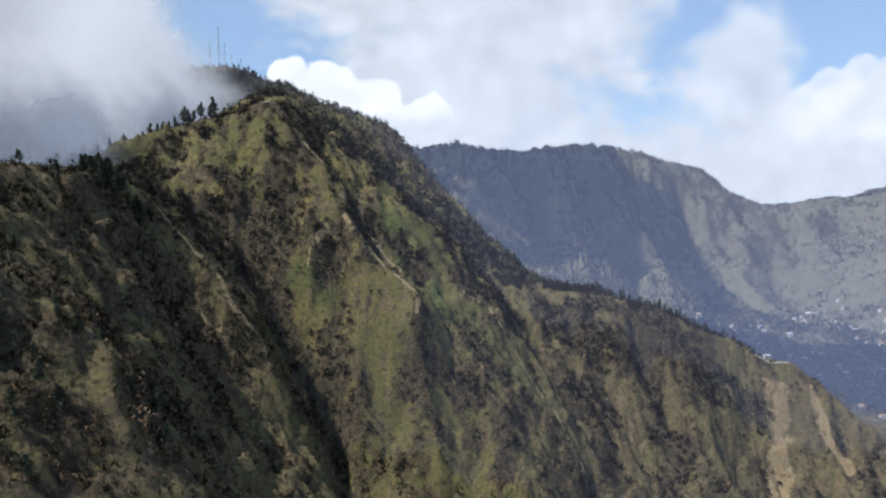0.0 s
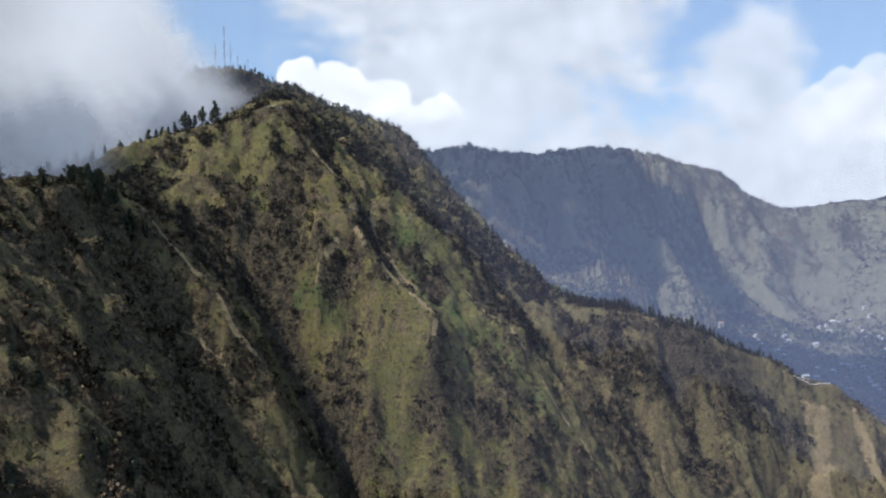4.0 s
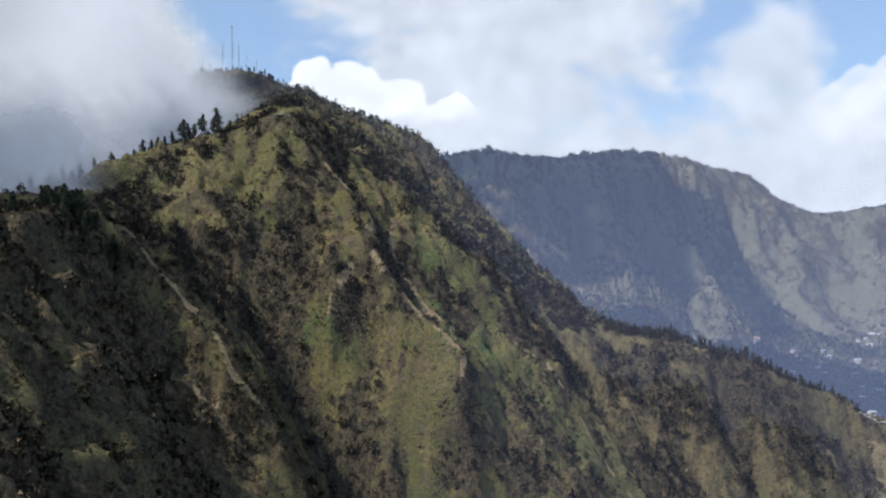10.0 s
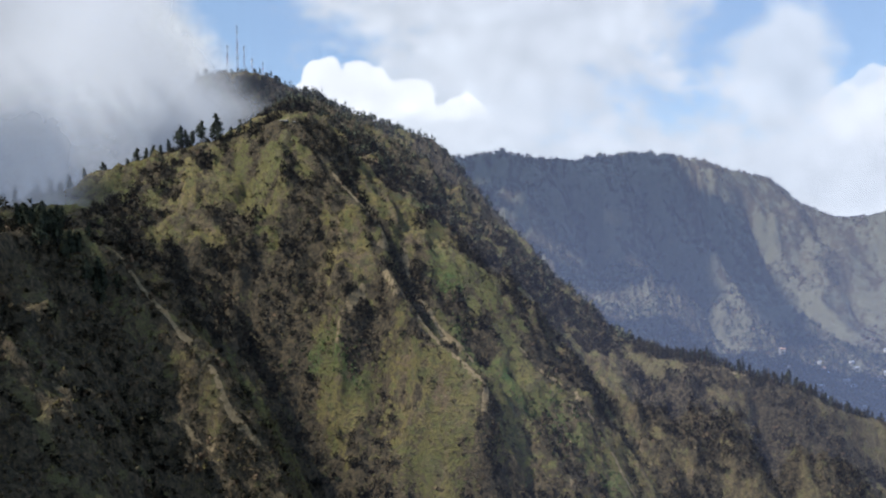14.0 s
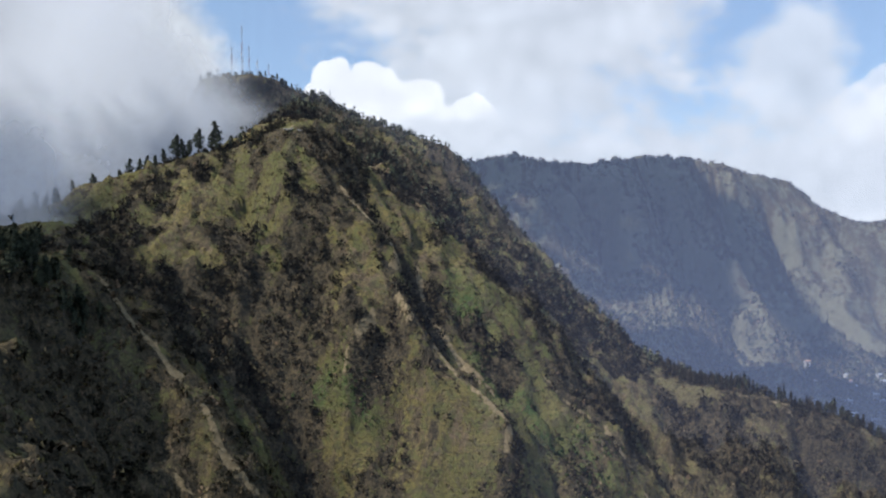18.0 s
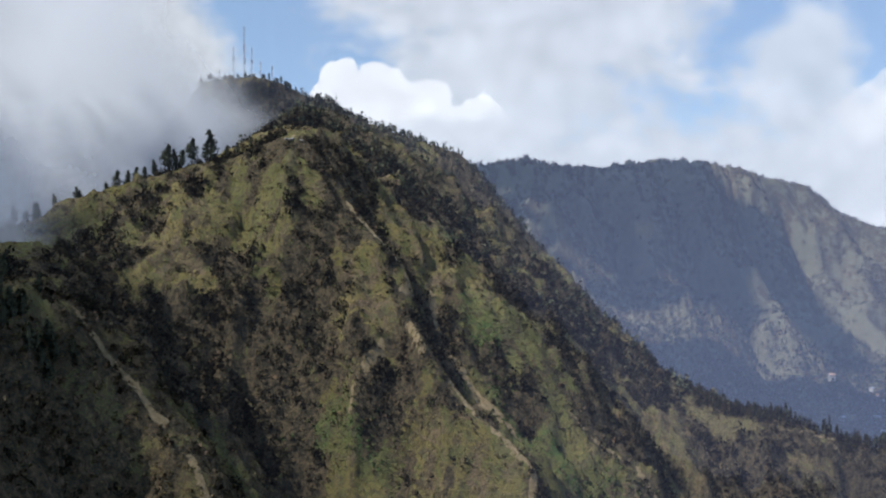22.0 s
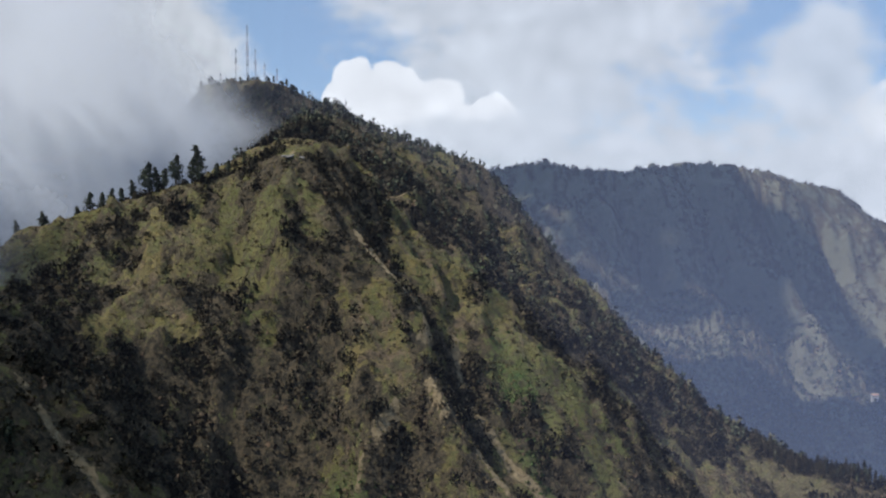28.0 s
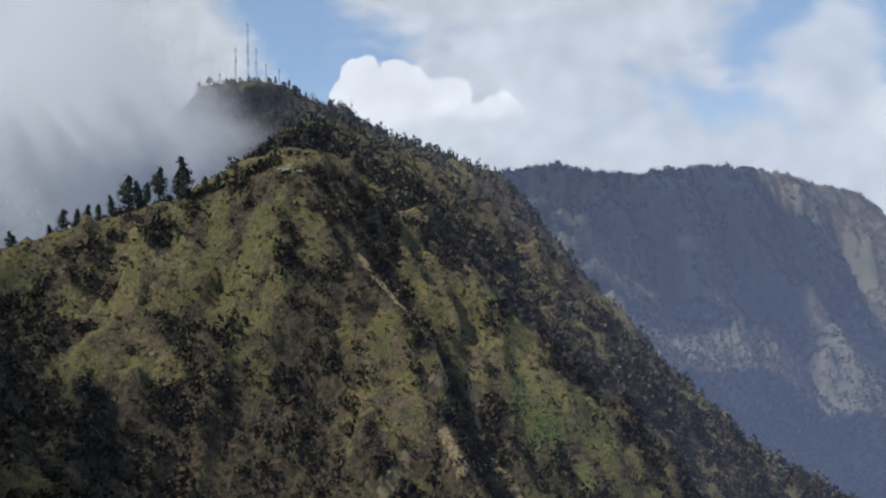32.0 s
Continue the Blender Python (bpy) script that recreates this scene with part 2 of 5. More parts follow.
RUNS["flank_hollow"] = [(-88, 868, 372), (-95, 780, 346), (-90, 730, 337), (-80, 688, 332), (-72, 670, 308)]
RUNS["face_a"] = [(-182, 664, 373), (-178, 640, 345), (-165, 618, 312), (-158, 600, 285)]
RUNS["face_hollow_a"] = [(-170, 645, 356), (-166, 628, 333), (-162, 612, 316), (-165, 582, 272)]
RUNS["face_hollow_b"] = [(-205, 645, 354), (-200, 625, 340), (-192, 592, 298)]
RUNS["face_b"] = [(-232, 640, 349), (-226, 612, 325), (-212, 590, 306)]
RUNS["near_hollow"] = [(-149, 232, 256), (-136, 230, 240), (-122, 226, 225), (-108, 220, 206)]
RUNS["notch_a"] = [(-86, 599, 266), (-85, 592, 246), (-86, 584, 226)]
RUNS["zigzag"] = [(-100, 708, 341), (-85, 716, 339), (-70, 704, 327)]
RUNS["scree_b"] = [(352, 727, 130), (358, 713, 100), (364, 700, 74), (376, 680, 37)]
RUNS["terrace_road"] = [(-123, 726, 359), (-117, 732, 360), (-103, 742, 360)]
RUNS["back_valley"] = [(-900, 800, 60), (-650, 850, 100), (-480, 850, 150), (-380, 830, 200), (-300, 790, 290)]
RUNS["back_drop"] = [(-520, 1000, 180), (-560, 600, 200), (-520, 400, 250), (-520, 100, 250)]
RUNS["summit_back"] = [(-400, 1200, 300), (-250, 1250, 260), (-100, 1150, 230)]
RUNS["beyond"] = [(-900, 2200, 0), (0, 2500, 60), (800, 2700, 80), (1500, 2900, 80), (2600, 2600, 120), (4000, 2000, 100)]
RUNS["rim"] = [(-4500, 4500, 40), (0, 4500, 40), (4500, 4500, 40)]
RUNS["back_slope"] = [(-150, 1250, 230), (50, 1150, 120), (200, 1000, 90), (330, 860, 60), (450, 760, 20)]
RUNS["valley_axis"] = [(-300, 1450, 130), (100, 1230, 70), (400, 1140, 0), (700, 1080, -35), (1100, 900, -50), (1900, 500, -70), (3500, 0, -80)]
RUNS["valley_side"] = [(652, 1190, -34), (709, 1180, -54), (1000, 1230, -25)]
RUNS["far_crest"] = [(-900, 1600, 150), (-450, 1780, 330), (-199, 1850, 419), (-69, 1880, 421), (23, 1890, 431), (136, 1890, 421), (250, 1900, 421), (351, 1908, 435), (446, 1950, 427), (532, 2000, 419), (632, 2080, 393), (734, 2150, 384), (809, 2150, 313), (913, 2146, 273), (1000, 2160, 281), (1134, 2200, 297), (1249, 2230, 305), (1318, 2240, 322), (1578, 2300, 383), (2200, 2000, 420), (3300, 1500, 450)]
RUNS["far_spur_a"] = [(446, 1950, 427), (474, 1880, 311), (478, 1780, 204), (482, 1695, 134), (481, 1600, 68)]
RUNS["far_spur_b"] = [(809, 2150, 313), (832, 2020, 175), (822, 1850, 60), (792, 1720, 11)]
RUNS["far_spur_c"] = [(1249, 2230, 305), (1107, 2080, 187), (987, 1900, 82), (880, 1740, 21)]
RUNS["far_spur_d"] = [(136, 1890, 421), (158, 1810, 311), (184, 1730, 232), (207, 1650, 170)]
RUNS["knoll_crest"] = [(118, 1480, 163), (202, 1470, 163), (265, 1450, 156), (323, 1420, 136), (373, 1380, 82)]
RUNS["far_gully_a"] = [(310, 1830, 325), (334, 1730, 206), (355, 1640, 137), (381, 1540, 76)]
RUNS["far_gully_b"] = [(629, 2010, 252), (652, 1850, 130), (646, 1680, 30)]
RUNS["far_gully_c"] = [(957, 2060, 173), (915, 1900, 82), (838, 1720, 11)]
RUNS["face_c"] = [(-124, 641, 353), (-113, 620, 318), (-106, 605, 298), (-102, 598, 290)]
RUNS["knob_front"] = [(-148, 650, 384), (-149, 637, 366), (-148, 624, 347), (-144, 612, 320), (-135, 604, 284)]
RUNS["flank_front"] = [(-30, 720, 292), (-6, 688, 272), (12, 662, 254), (24, 648, 232)]
RUNS["third_rib"] = [(-72, 641, 295), (-65, 626, 277), (-57, 619, 263), (-46, 612, 247), (-30, 607, 233), (-12, 600, 213)]
RUNS["third_hollow"] = [(-58, 640, 277), (-46, 626, 255), (-32, 620, 238), (-14, 612, 220), (8, 600, 190)]

# ---- ground ----


def steps(start, spans):
    """Grid lines from start on: each span is (end, first step, growth, largest step)."""
    out = [start]
    for end, step, growth, largest in spans:
        while out[-1] < end:
            out.append(out[-1] + step)
            step = min(step * growth, largest)
    return out


CELL = 2.0
west = steps(0, [(600, CELL, 1.035, 14), (4400, 14, 1.09, 400)])
east = steps(0, [(900, CELL, 1.03, 13), (1350, 13, 1.0, 13), (4400, 13, 1.09, 400)])
GX = np.array([-330 - v for v in west[:0:-1]] + steps(-330, [(470, CELL, 1, CELL)]) + [473 + v for v in east[1:]])
south = steps(0, [(1500, CELL * 2, 1.045, 60)])
GY = np.array([200 - v for v in south[:0:-1]] + steps(200, [(770, CELL, 1, CELL), (1060, CELL, 1.02, 4.2), (1400, 4.2, 1.04, 13), (2350, 13, 1, 13), (4600, 13, 1.09, 400)]))
NX, NY = len(GX), len(GY)


def lattice(ix, iy, seed):
    h = (ix * 374761393 + iy * 668265263 + seed * 1274126177) & 0x7FFFFFFF
    h = ((h ^ (h >> 13)) * 1103515245) & 0x7FFFFFFF
    return ((h ^ (h >> 16)) & 0xFFFF) / 32767.5 - 1


def value_noise(x, y, seed):
    fx, fy = np.floor(x), np.floor(y)
    ix, iy, tx, ty = fx.astype(np.int64), fy.astype(np.int64), x - fx, y - fy
    tx, ty = tx * tx * tx * (tx * (tx * 6 - 15) + 10), ty * ty * ty * (ty * (ty * 6 - 15) + 10)
    a, b = lattice(ix, iy, seed), lattice(ix + 1, iy, seed)
    c, d = lattice(ix, iy + 1, seed), lattice(ix + 1, iy + 1, seed)
    return (a * (1 - tx) + b * tx) * (1 - ty) + (c * (1 - tx) + d * tx) * ty


def fbm(x, y, size, octaves=4, seed=1, ridged=False):
    total, gain, scale = 0.0, 1.0, 1.0 / size
    for k in range(octaves):
        v = value_noise(x * scale + 17.3 * k, y * scale - 9.1 * k, seed + k)
        total = total + gain * ((1 - 2 * np.abs(v)) if ridged else v)
        gain, scale = gain * 0.5, scale * 2.03
    return total


def laid_runs():
    """The runs drawn on the grid, each with a slight natural wander: grid index and height."""
    xs, ys, zs = [], [], []
    for k, run in enumerate(RUNS.values()):
        for (x0, y0, z0), (x1, y1, z1) in zip(run, run[1:]):
            m = max(2, int(math.hypot(x1 - x0, y1 - y0) / 1.2))
            f = np.linspace(0, 1, m)
            xs.append(x0 + (x1 - x0) * f), ys.append(y0 + (y1 - y0) * f), zs.append(z0 + (z1 - z0) * f)
    x, y, z = np.concatenate(xs), np.concatenate(ys), np.concatenate(zs)
    far = np.clip((y - 1100) / 400, 0, 1)
    x = x + fbm(x, y, 16, 3, 5) * (1.6 + 14 * far)
    y = y + fbm(x, y, 16, 3, 9) * (1.6 + 14 * far)
    return np.rint(np.interp(x, GX, np.arange(NX))).astype(int), np.rint(np.interp(y, GY, np.arange(NY))).astype(int), z


def relaxed():
    """A sheet stretched over the runs, from coarse to fine."""
    ix, iy, z = laid_runs()
    sheet = None
    for stride, rounds in ((16, 500), (8, 400), (4, 300), (2, 220), (1, 160)):
        nx, ny = (NX - 1) // stride + 1, (NY - 1) // stride + 1
        jx, jy = np.minimum(ix // stride, nx - 1), np.minimum(iy // stride, ny - 1)
        total, count = np.zeros((ny, nx)), np.zeros((ny, nx))
        np.add.at(total, (jy, jx), z)
        np.add.at(count, (jy, jx), 1)
        fixed = count > 0
        held = np.where(fixed, total / np.maximum(count, 1), 0)
        if sheet is None:
            sheet = np.full((ny, nx), 60.0)
        else:
            up = np.repeat(np.repeat(sheet, 2, 0), 2, 1)
            sheet = np.pad(up, ((0, max(0, ny - up.shape[0])), (0, max(0, nx - up.shape[1]))), "edge")[:ny, :nx]
        for _ in range(rounds):
            sheet[fixed] = held[fixed]
            p = np.pad(sheet, 1, "edge")
            sheet = 0.25 * (p[:-2, 1:-1] + p[2:, 1:-1] + p[1:-1, :-2] + p[1:-1, 2:])
        sheet[fixed] = held[fixed]
    for _ in range(2):
        p = np.pad(sheet, 1, "edge")
        sheet = 0.4 * sheet + 0.15 * (p[:-2, 1:-1] + p[2:, 1:-1] + p[1:-1, :-2] + p[1:-1, 2:])
    return sheet


XX, YY = np.meshgrid(GX, GY)
HH = relaxed()
slope_y, slope_x = np.gradient(HH, GY, GX)
steep = np.hypot(slope_x, slope_y)
lean_x = np.abs(slope_x) / (np.abs(slope_x) + np.abs(slope_y) + 1e-6)
far_off = np.clip((YY - 1080) / 350, 0, 1)
# rills that run down the fall line, and lumps; the crests themselves stay calm
CRESTS = ["summit_spine", "road_crest", "west_crest", "left_crest", "path_spur", "centre_spur", "split_spur", "third_rib", "twin_spur", "near_spur"]


def run_near(x, y, names, width):
    """1 on the named runs, falling to 0 about width metres away."""
    best = np.full(np.shape(x), 1e9)
    for name in names:
        for (x0, y0, _), (x1, y1, _) in zip(RUNS[name], RUNS[name][1:]):
            ex, ey = x1 - x0, y1 - y0
            f = np.clip(((x - x0) * ex + (y - y0) * ey) / max(ex * ex + ey * ey, 1e-6), 0, 1)
            best = np.minimum(best, np.hypot(x - x0 - f * ex, y - y0 - f * ey))
    return np.exp(-((best / width) ** 2))


wx, wy = XX + 6 * fbm(XX, YY, 22, 3, 40), YY + 6 * fbm(XX, YY, 22, 3, 44)
rills = (1 - lean_x) * fbm(wx + 0.65 * wy, wy * 0.35, 17, 4, 20, True) + lean_x * fbm(wx * 0.35, wy, 17, 4, 24, True)
folds = (1 - lean_x) * fbm(wx + 0.65 * wy, wy * 0.5, 46, 3, 50, True) + lean_x * fbm(wx * 0.5, wy, 46, 3, 54, True)
lumps = fbm(XX, YY, 9, 4, 30)
amount = np.clip(steep / 0.8, 0.15, 1.0)
calm = 1 - 0.92 * run_near(XX, YY, CRESTS, 6)
vx, vy = XX + 60 * fbm(XX, YY, 190, 3, 46), YY + 60 * fbm(XX, YY, 190, 3, 48)
far_folds = 34 * fbm(vx, vy, 170, 3, 67, True) + 10 * fbm(vx, vy, 58, 4, 62, True)
crags = fbm(wx, wy, 24, 5, 57, True)
knobs = fbm(XX, YY, 7, 3, 34, True)
HH = HH + (1 - far_off) * amount * calm * (1.5 * rills + 1.9 * folds + 2.8 * lumps + 4.8 * crags + 1.5 * knobs) + far_off * amount * far_folds * (1 - 0.9 * run_near(XX, YY, ["far_crest"], 60))


def sampled(sheet, x, y):
    """A sheet of values on the grid, read at places."""
    x, y = np.asarray(x, float), np.asarray(y, float)
    fx, fy = np.interp(x, GX, np.arange(NX)), np.interp(y, GY, np.arange(NY))
    ix, iy = np.minimum(fx.astype(int), NX - 2), np.minimum(fy.astype(int), NY - 2)
    tx, ty = fx - ix, fy - iy
    return (sheet[iy, ix] * (1 - tx) + sheet[iy, ix + 1] * tx) * (1 - ty) + (sheet[iy + 1, ix] * (1 - tx) + sheet[iy + 1, ix + 1] * tx) * ty


def height(x, y):
    """The ground's height at places."""
    return sampled(HH, x, y)


# slopes that fall eastward, away from the sun: shade put in as darker scrub
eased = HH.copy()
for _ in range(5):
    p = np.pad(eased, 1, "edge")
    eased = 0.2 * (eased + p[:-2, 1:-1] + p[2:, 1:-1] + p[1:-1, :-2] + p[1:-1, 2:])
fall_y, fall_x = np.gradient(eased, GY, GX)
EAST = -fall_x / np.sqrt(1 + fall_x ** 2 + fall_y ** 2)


def steepness(x, y):
    """How much more ground there is than on the plan."""
    gx, gy = (height(x + 2, y) - height(x - 2, y)) / 4, (height(x, y + 2) - height(x, y - 2)) / 4
    return np.sqrt(1 + gx * gx + gy * gy)


def mesh_of(name, verts, faces, material, smooth=False):
    """A mesh from arrays; all faces have the same number of corners."""
    verts, faces = np.asarray(verts, np.float32), np.asarray(faces, np.int32)
    me = bpy.data.meshes.new(name)
    k = faces.shape[1]
    me.vertices.add(len(verts))
    me.vertices.foreach_set("co", verts.ravel())
    me.loops.add(faces.size)
    me.loops.foreach_set("vertex_index", faces.ravel())
    me.polygons.add(len(faces))
    me.polygons.foreach_set("loop_start", np.arange(0, faces.size, k, dtype=np.int32))
    me.polygons.foreach_set("use_smooth", np.full(len(faces), smooth))
    me.update(calc_edges=True)
    me.materials.append(material)
    return me


def material(name, rough=0.9):
    mat = bpy.data.materials.new(name)
    mat.use_nodes = True
    k = Nodes(mat.node_tree)
    shader = k.add("ShaderNodeBsdfPrincipled", Roughness=rough)
    shader.inputs["Specular IOR Level"].default_value = 0.15
    k.tree.links.new(shader.outputs[0], k.add("ShaderNodeOutputMaterial").inputs[0])
    return mat, k, shader


# cover: what grows where
def bump(x, y, cx, cy, rx, ry=None, turn=0.0):
    ca, sa = math.cos(radians(turn)), math.sin(radians(turn))
    dx, dy = x - cx, y - cy
    return np.exp(-(((dx * ca + dy * sa) / rx) ** 2 + ((dy * ca - dx * sa) / (ry or rx)) ** 2))


# open grass: centre, half sizes
GRASS = ((-193, 601, 10, 10), (-204, 607, 7, 6), (-179, 640, 13, 5), (-119, 614, 7, 4), (-101, 613, 9, 4), (-102, 603, 8, 4), (-52, 671, 7, 10), (-32, 644, 8, 10), (-119, 572, 20, 4), (-92, 573, 14, 4), (-54, 575, 14, 5), (-35, 569, 11, 6), (-65, 578, 11, 4), (-165, 513, 12, 5), (4, 619, 11, 9), (81, 689, 9, 13), (110, 708, 8, 4), (172, 690, 14, 7), (-91, 654, 7, 9), (-40, 827, 9, 17), (-77, 829, 14, 10), (-96, 843, 12, 11))
# thickets: centre, half sizes
LOWER_SCRUB = ((-128, 222, 8, 8), (-140, 300, 14, 18), (-267, 536, 22, 22), (-19, 554, 6, 9), (-87, 554, 11, 5), (-178, 558, 10, 12), (2, 561, 11, 3), (-87, 564, 9, 4), (27, 564, 11, 3), (-18, 567, 4, 6), (-213, 570, 6, 8), (-56, 571, 5, 3), (-210, 572, 8, 5), (-81, 573, 6, 4), (-131, 576, 8, 3), (-120, 576, 10, 3), (-76, 578, 3, 3), (-160, 580, 15, 14), (-43, 582, 7, 7), (-96, 583, 7, 4), (-57, 585, 8, 3), (-203, 585, 7, 4))
FOOT_SCRUB = ((-194, 586, 10, 8), (-86, 589, 10, 5), (-233, 590, 6, 9), (-231, 590, 9, 12), (-138, 593, 7, 3), (-98, 594, 7, 5), (-165, 595, 11, 8), (-153, 595, 12, 4), (-220, 596, 6, 6), (-101, 598, 10, 7), (-235, 598, 11, 11), (-70, 598, 4, 6), (-129, 599, 7, 3), (-160, 599, 14, 6), (-218, 600, 3, 4), (-138, 600, 13, 6), (-74, 602, 5, 8), (-196, 603, 4, 3), (-210, 608, 5, 6), (-191, 609, 5, 4), (-112, 609, 6, 6), (-119, 609, 5, 3))
FACE_SCRUB = ((-152, 610, 5, 3), (-137, 610, 11, 5), (-131, 610, 12, 5), (-168, 611, 9, 6), (-118, 612, 15, 7), (-185, 612, 5, 3), (-230, 614, 5, 6), (-61, 615, 4, 6), (-57, 615, 5, 8), (-90, 618, 3, 3), (-25, 619, 10, 6), (-219, 621, 9, 10), (-153, 622, 7, 4), (-93, 623, 2, 3), (-120, 625, 12, 5), (-66, 626, 7, 10), (-146, 627, 7, 5), (-37, 628, 8, 7), (-222, 629, 10, 9), (-75, 631, 9, 12), (-201, 637, 4, 6), (-170, 640, 6, 3))
KNOB_SCRUB = ((-116, 641, 11, 7), (-172, 646, 4, 3), (-189, 646, 5, 5), (46, 646, 17, 15), (129, 648, 12, 10), (-128, 654, 5, 8), (-167, 656, 9, 11), (-118, 667, 7, 10), (-111, 668, 4, 6), (3, 671, 8, 11), (-61, 674, 7, 10), (149, 680, 19, 8), (131, 683, 12, 5), (116, 689, 28, 9), (191, 689, 19, 7), (-24, 689, 11, 15), (116, 691, 18, 9), (249, 691, 20, 7), (179, 695, 10, 4), (-32, 696, 13, 17), (210, 696, 15, 4), (-5, 697, 13, 17))
UPPER_SCRUB = ((-140, 597, 22, 8), (-152, 586, 16, 9), (-176, 590, 12, 9), (97, 698, 13, 9), (146, 699, 12, 5), (285, 701, 18, 6), (-77, 724, 10, 14), (-45, 724, 12, 17), (74, 725, 10, 7), (57, 735, 18, 19), (18, 742, 16, 30), (36, 752, 19, 30), (-81, 785, 15, 16), (-185, 800, 36, 50), (-110, 806, 11, 18), (33, 831, 10, 30), (-55, 857, 10, 10), (-19, 858, 8, 30), (-62, 870, 11, 7), (-215, 900, 50, 80), (-260, 980, 50, 60))
NEAR_SCRUB = ((-121, 217, 10, 6), (-114, 227, 7, 6), (-137, 234, 4, 3), (-132, 243, 6, 3), (-125, 246, 6, 3), (-97, 248, 6, 7), (-107, 253, 3, 6), (-119, 202, 6, 3), (-109, 222, 6, 5))
NOTCH_SCRUB = ((-74, 632, 6, 9), (-71, 624, 5, 5), (-62, 619, 3, 5), (-82, 601, 4, 4), (-84, 599, 6, 3), (-90, 592, 8, 3), (-97, 595, 5, 3), (-51, 708, 7, 10), (-28, 688, 10, 14), (-114, 607, 5, 5), (-90, 614, 3, 3), (-82, 639, 4, 6), (-59, 643, 5, 4), (-125, 594, 11, 4), (-148, 590, 11, 7), (-141, 597, 10, 4))
SCRUB = NEAR_SCRUB + NOTCH_SCRUB + LOWER_SCRUB + FOOT_SCRUB + FACE_SCRUB + KNOB_SCRUB + UPPER_SCRUB
LUSH = ((-129, 580, 12, 3), (-98, 579, 10, 3), (-121, 583, 12, 3), (-43, 634, 9, 9), (-25, 602, 11, 14), (-9, 611, 9, 4), (-51, 645, 6, 8), (3, 602, 9, 4), (-35, 620, 6, 7), (-58, 705, 10, 10), (26, 602, 14, 12), (58, 592, 8, 8))


def patches(x, y, table):
    total = np.zeros(np.shape(x))
    for cx, cy, rx, ry in table:
        total = np.maximum(total, bump(x, y, cx, cy, rx * 1.25, ry * 1.25))
    return total


def ease(v, a, b):
    f = np.clip((v - a) / (b - a), 0, 1)
    return f * f * (3 - 2 * f)


def cover_shrub(x, y):
    near = 1 - ease(y, 1000, 1200)
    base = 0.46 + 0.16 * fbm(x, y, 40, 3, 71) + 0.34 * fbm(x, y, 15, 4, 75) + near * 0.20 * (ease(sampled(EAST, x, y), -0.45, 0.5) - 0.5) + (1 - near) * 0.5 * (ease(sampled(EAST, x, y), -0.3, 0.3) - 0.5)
    base = base + 0.34 * ease(y, 710, 790) * (1 - 0.55 * ease(y, 1080, 1200)) * (1 - ease(y, 1380, 1520)) + 0.02 * ease(y, 1250, 1500)
    base = base + 0.28 * ease(-x, 95, 140) * (1 - ease(y, 480, 520)) * ease(y, 250, 340)
    base = base + 0.10 * ease(x, 60, 140) * (1 - ease(y, 760, 900))
    base = base + 0.34 * run_near(x, y, ["dark_gully", "knob_hollow"], 12) * ease(y, 500, 530)
    base = base + 0.20 * run_near(x, y, ["near_hollow", "face_hollow_a", "twin_gully", "near_gully", "mid_gully", "face_gully"], 8)
    # dark east sides of the spurs: their shade is put into the brush cover
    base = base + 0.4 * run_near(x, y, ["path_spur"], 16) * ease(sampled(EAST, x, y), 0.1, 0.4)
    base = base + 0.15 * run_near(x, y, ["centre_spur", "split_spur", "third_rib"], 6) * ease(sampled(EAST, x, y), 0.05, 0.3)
    base = base - 0.15 * ease(y, 585, 605) * (1 - ease(y, 680, 710)) * (1 - ease(x, -50, -20))
    base = base - 0.26 * patches(x, y, GRASS) + 0.30 * patches(x, y, SCRUB)
    return np.clip(base, 0, 1)


def thicket_mask(x, y):
    near = 1 - ease(y, 760, 830)
    m = 0.26 * fbm(x, y, 9, 4, 79) + 1.0 * patches(x, y, SCRUB) + 0.42 * bump(x, y, -140, 594, 32, 11) + 1.0 * (cover_shrub(x, y) - 0.52) - 0.45 * patches(x, y, GRASS)
    rims = run_near(x, y, ["centre_spur", "split_spur", "third_rib", "path_spur"], 3.6) * ease(y, 500, 520)
    return ease(m, 0.26, 0.54) * near * (1 - 0.95 * rims)


def cover_lush(x, y):
    return np.clip(0.12 + 0.4 * fbm(x, y, 50, 3, 81) + 1.2 * patches(x, y, LUSH), 0, 1)


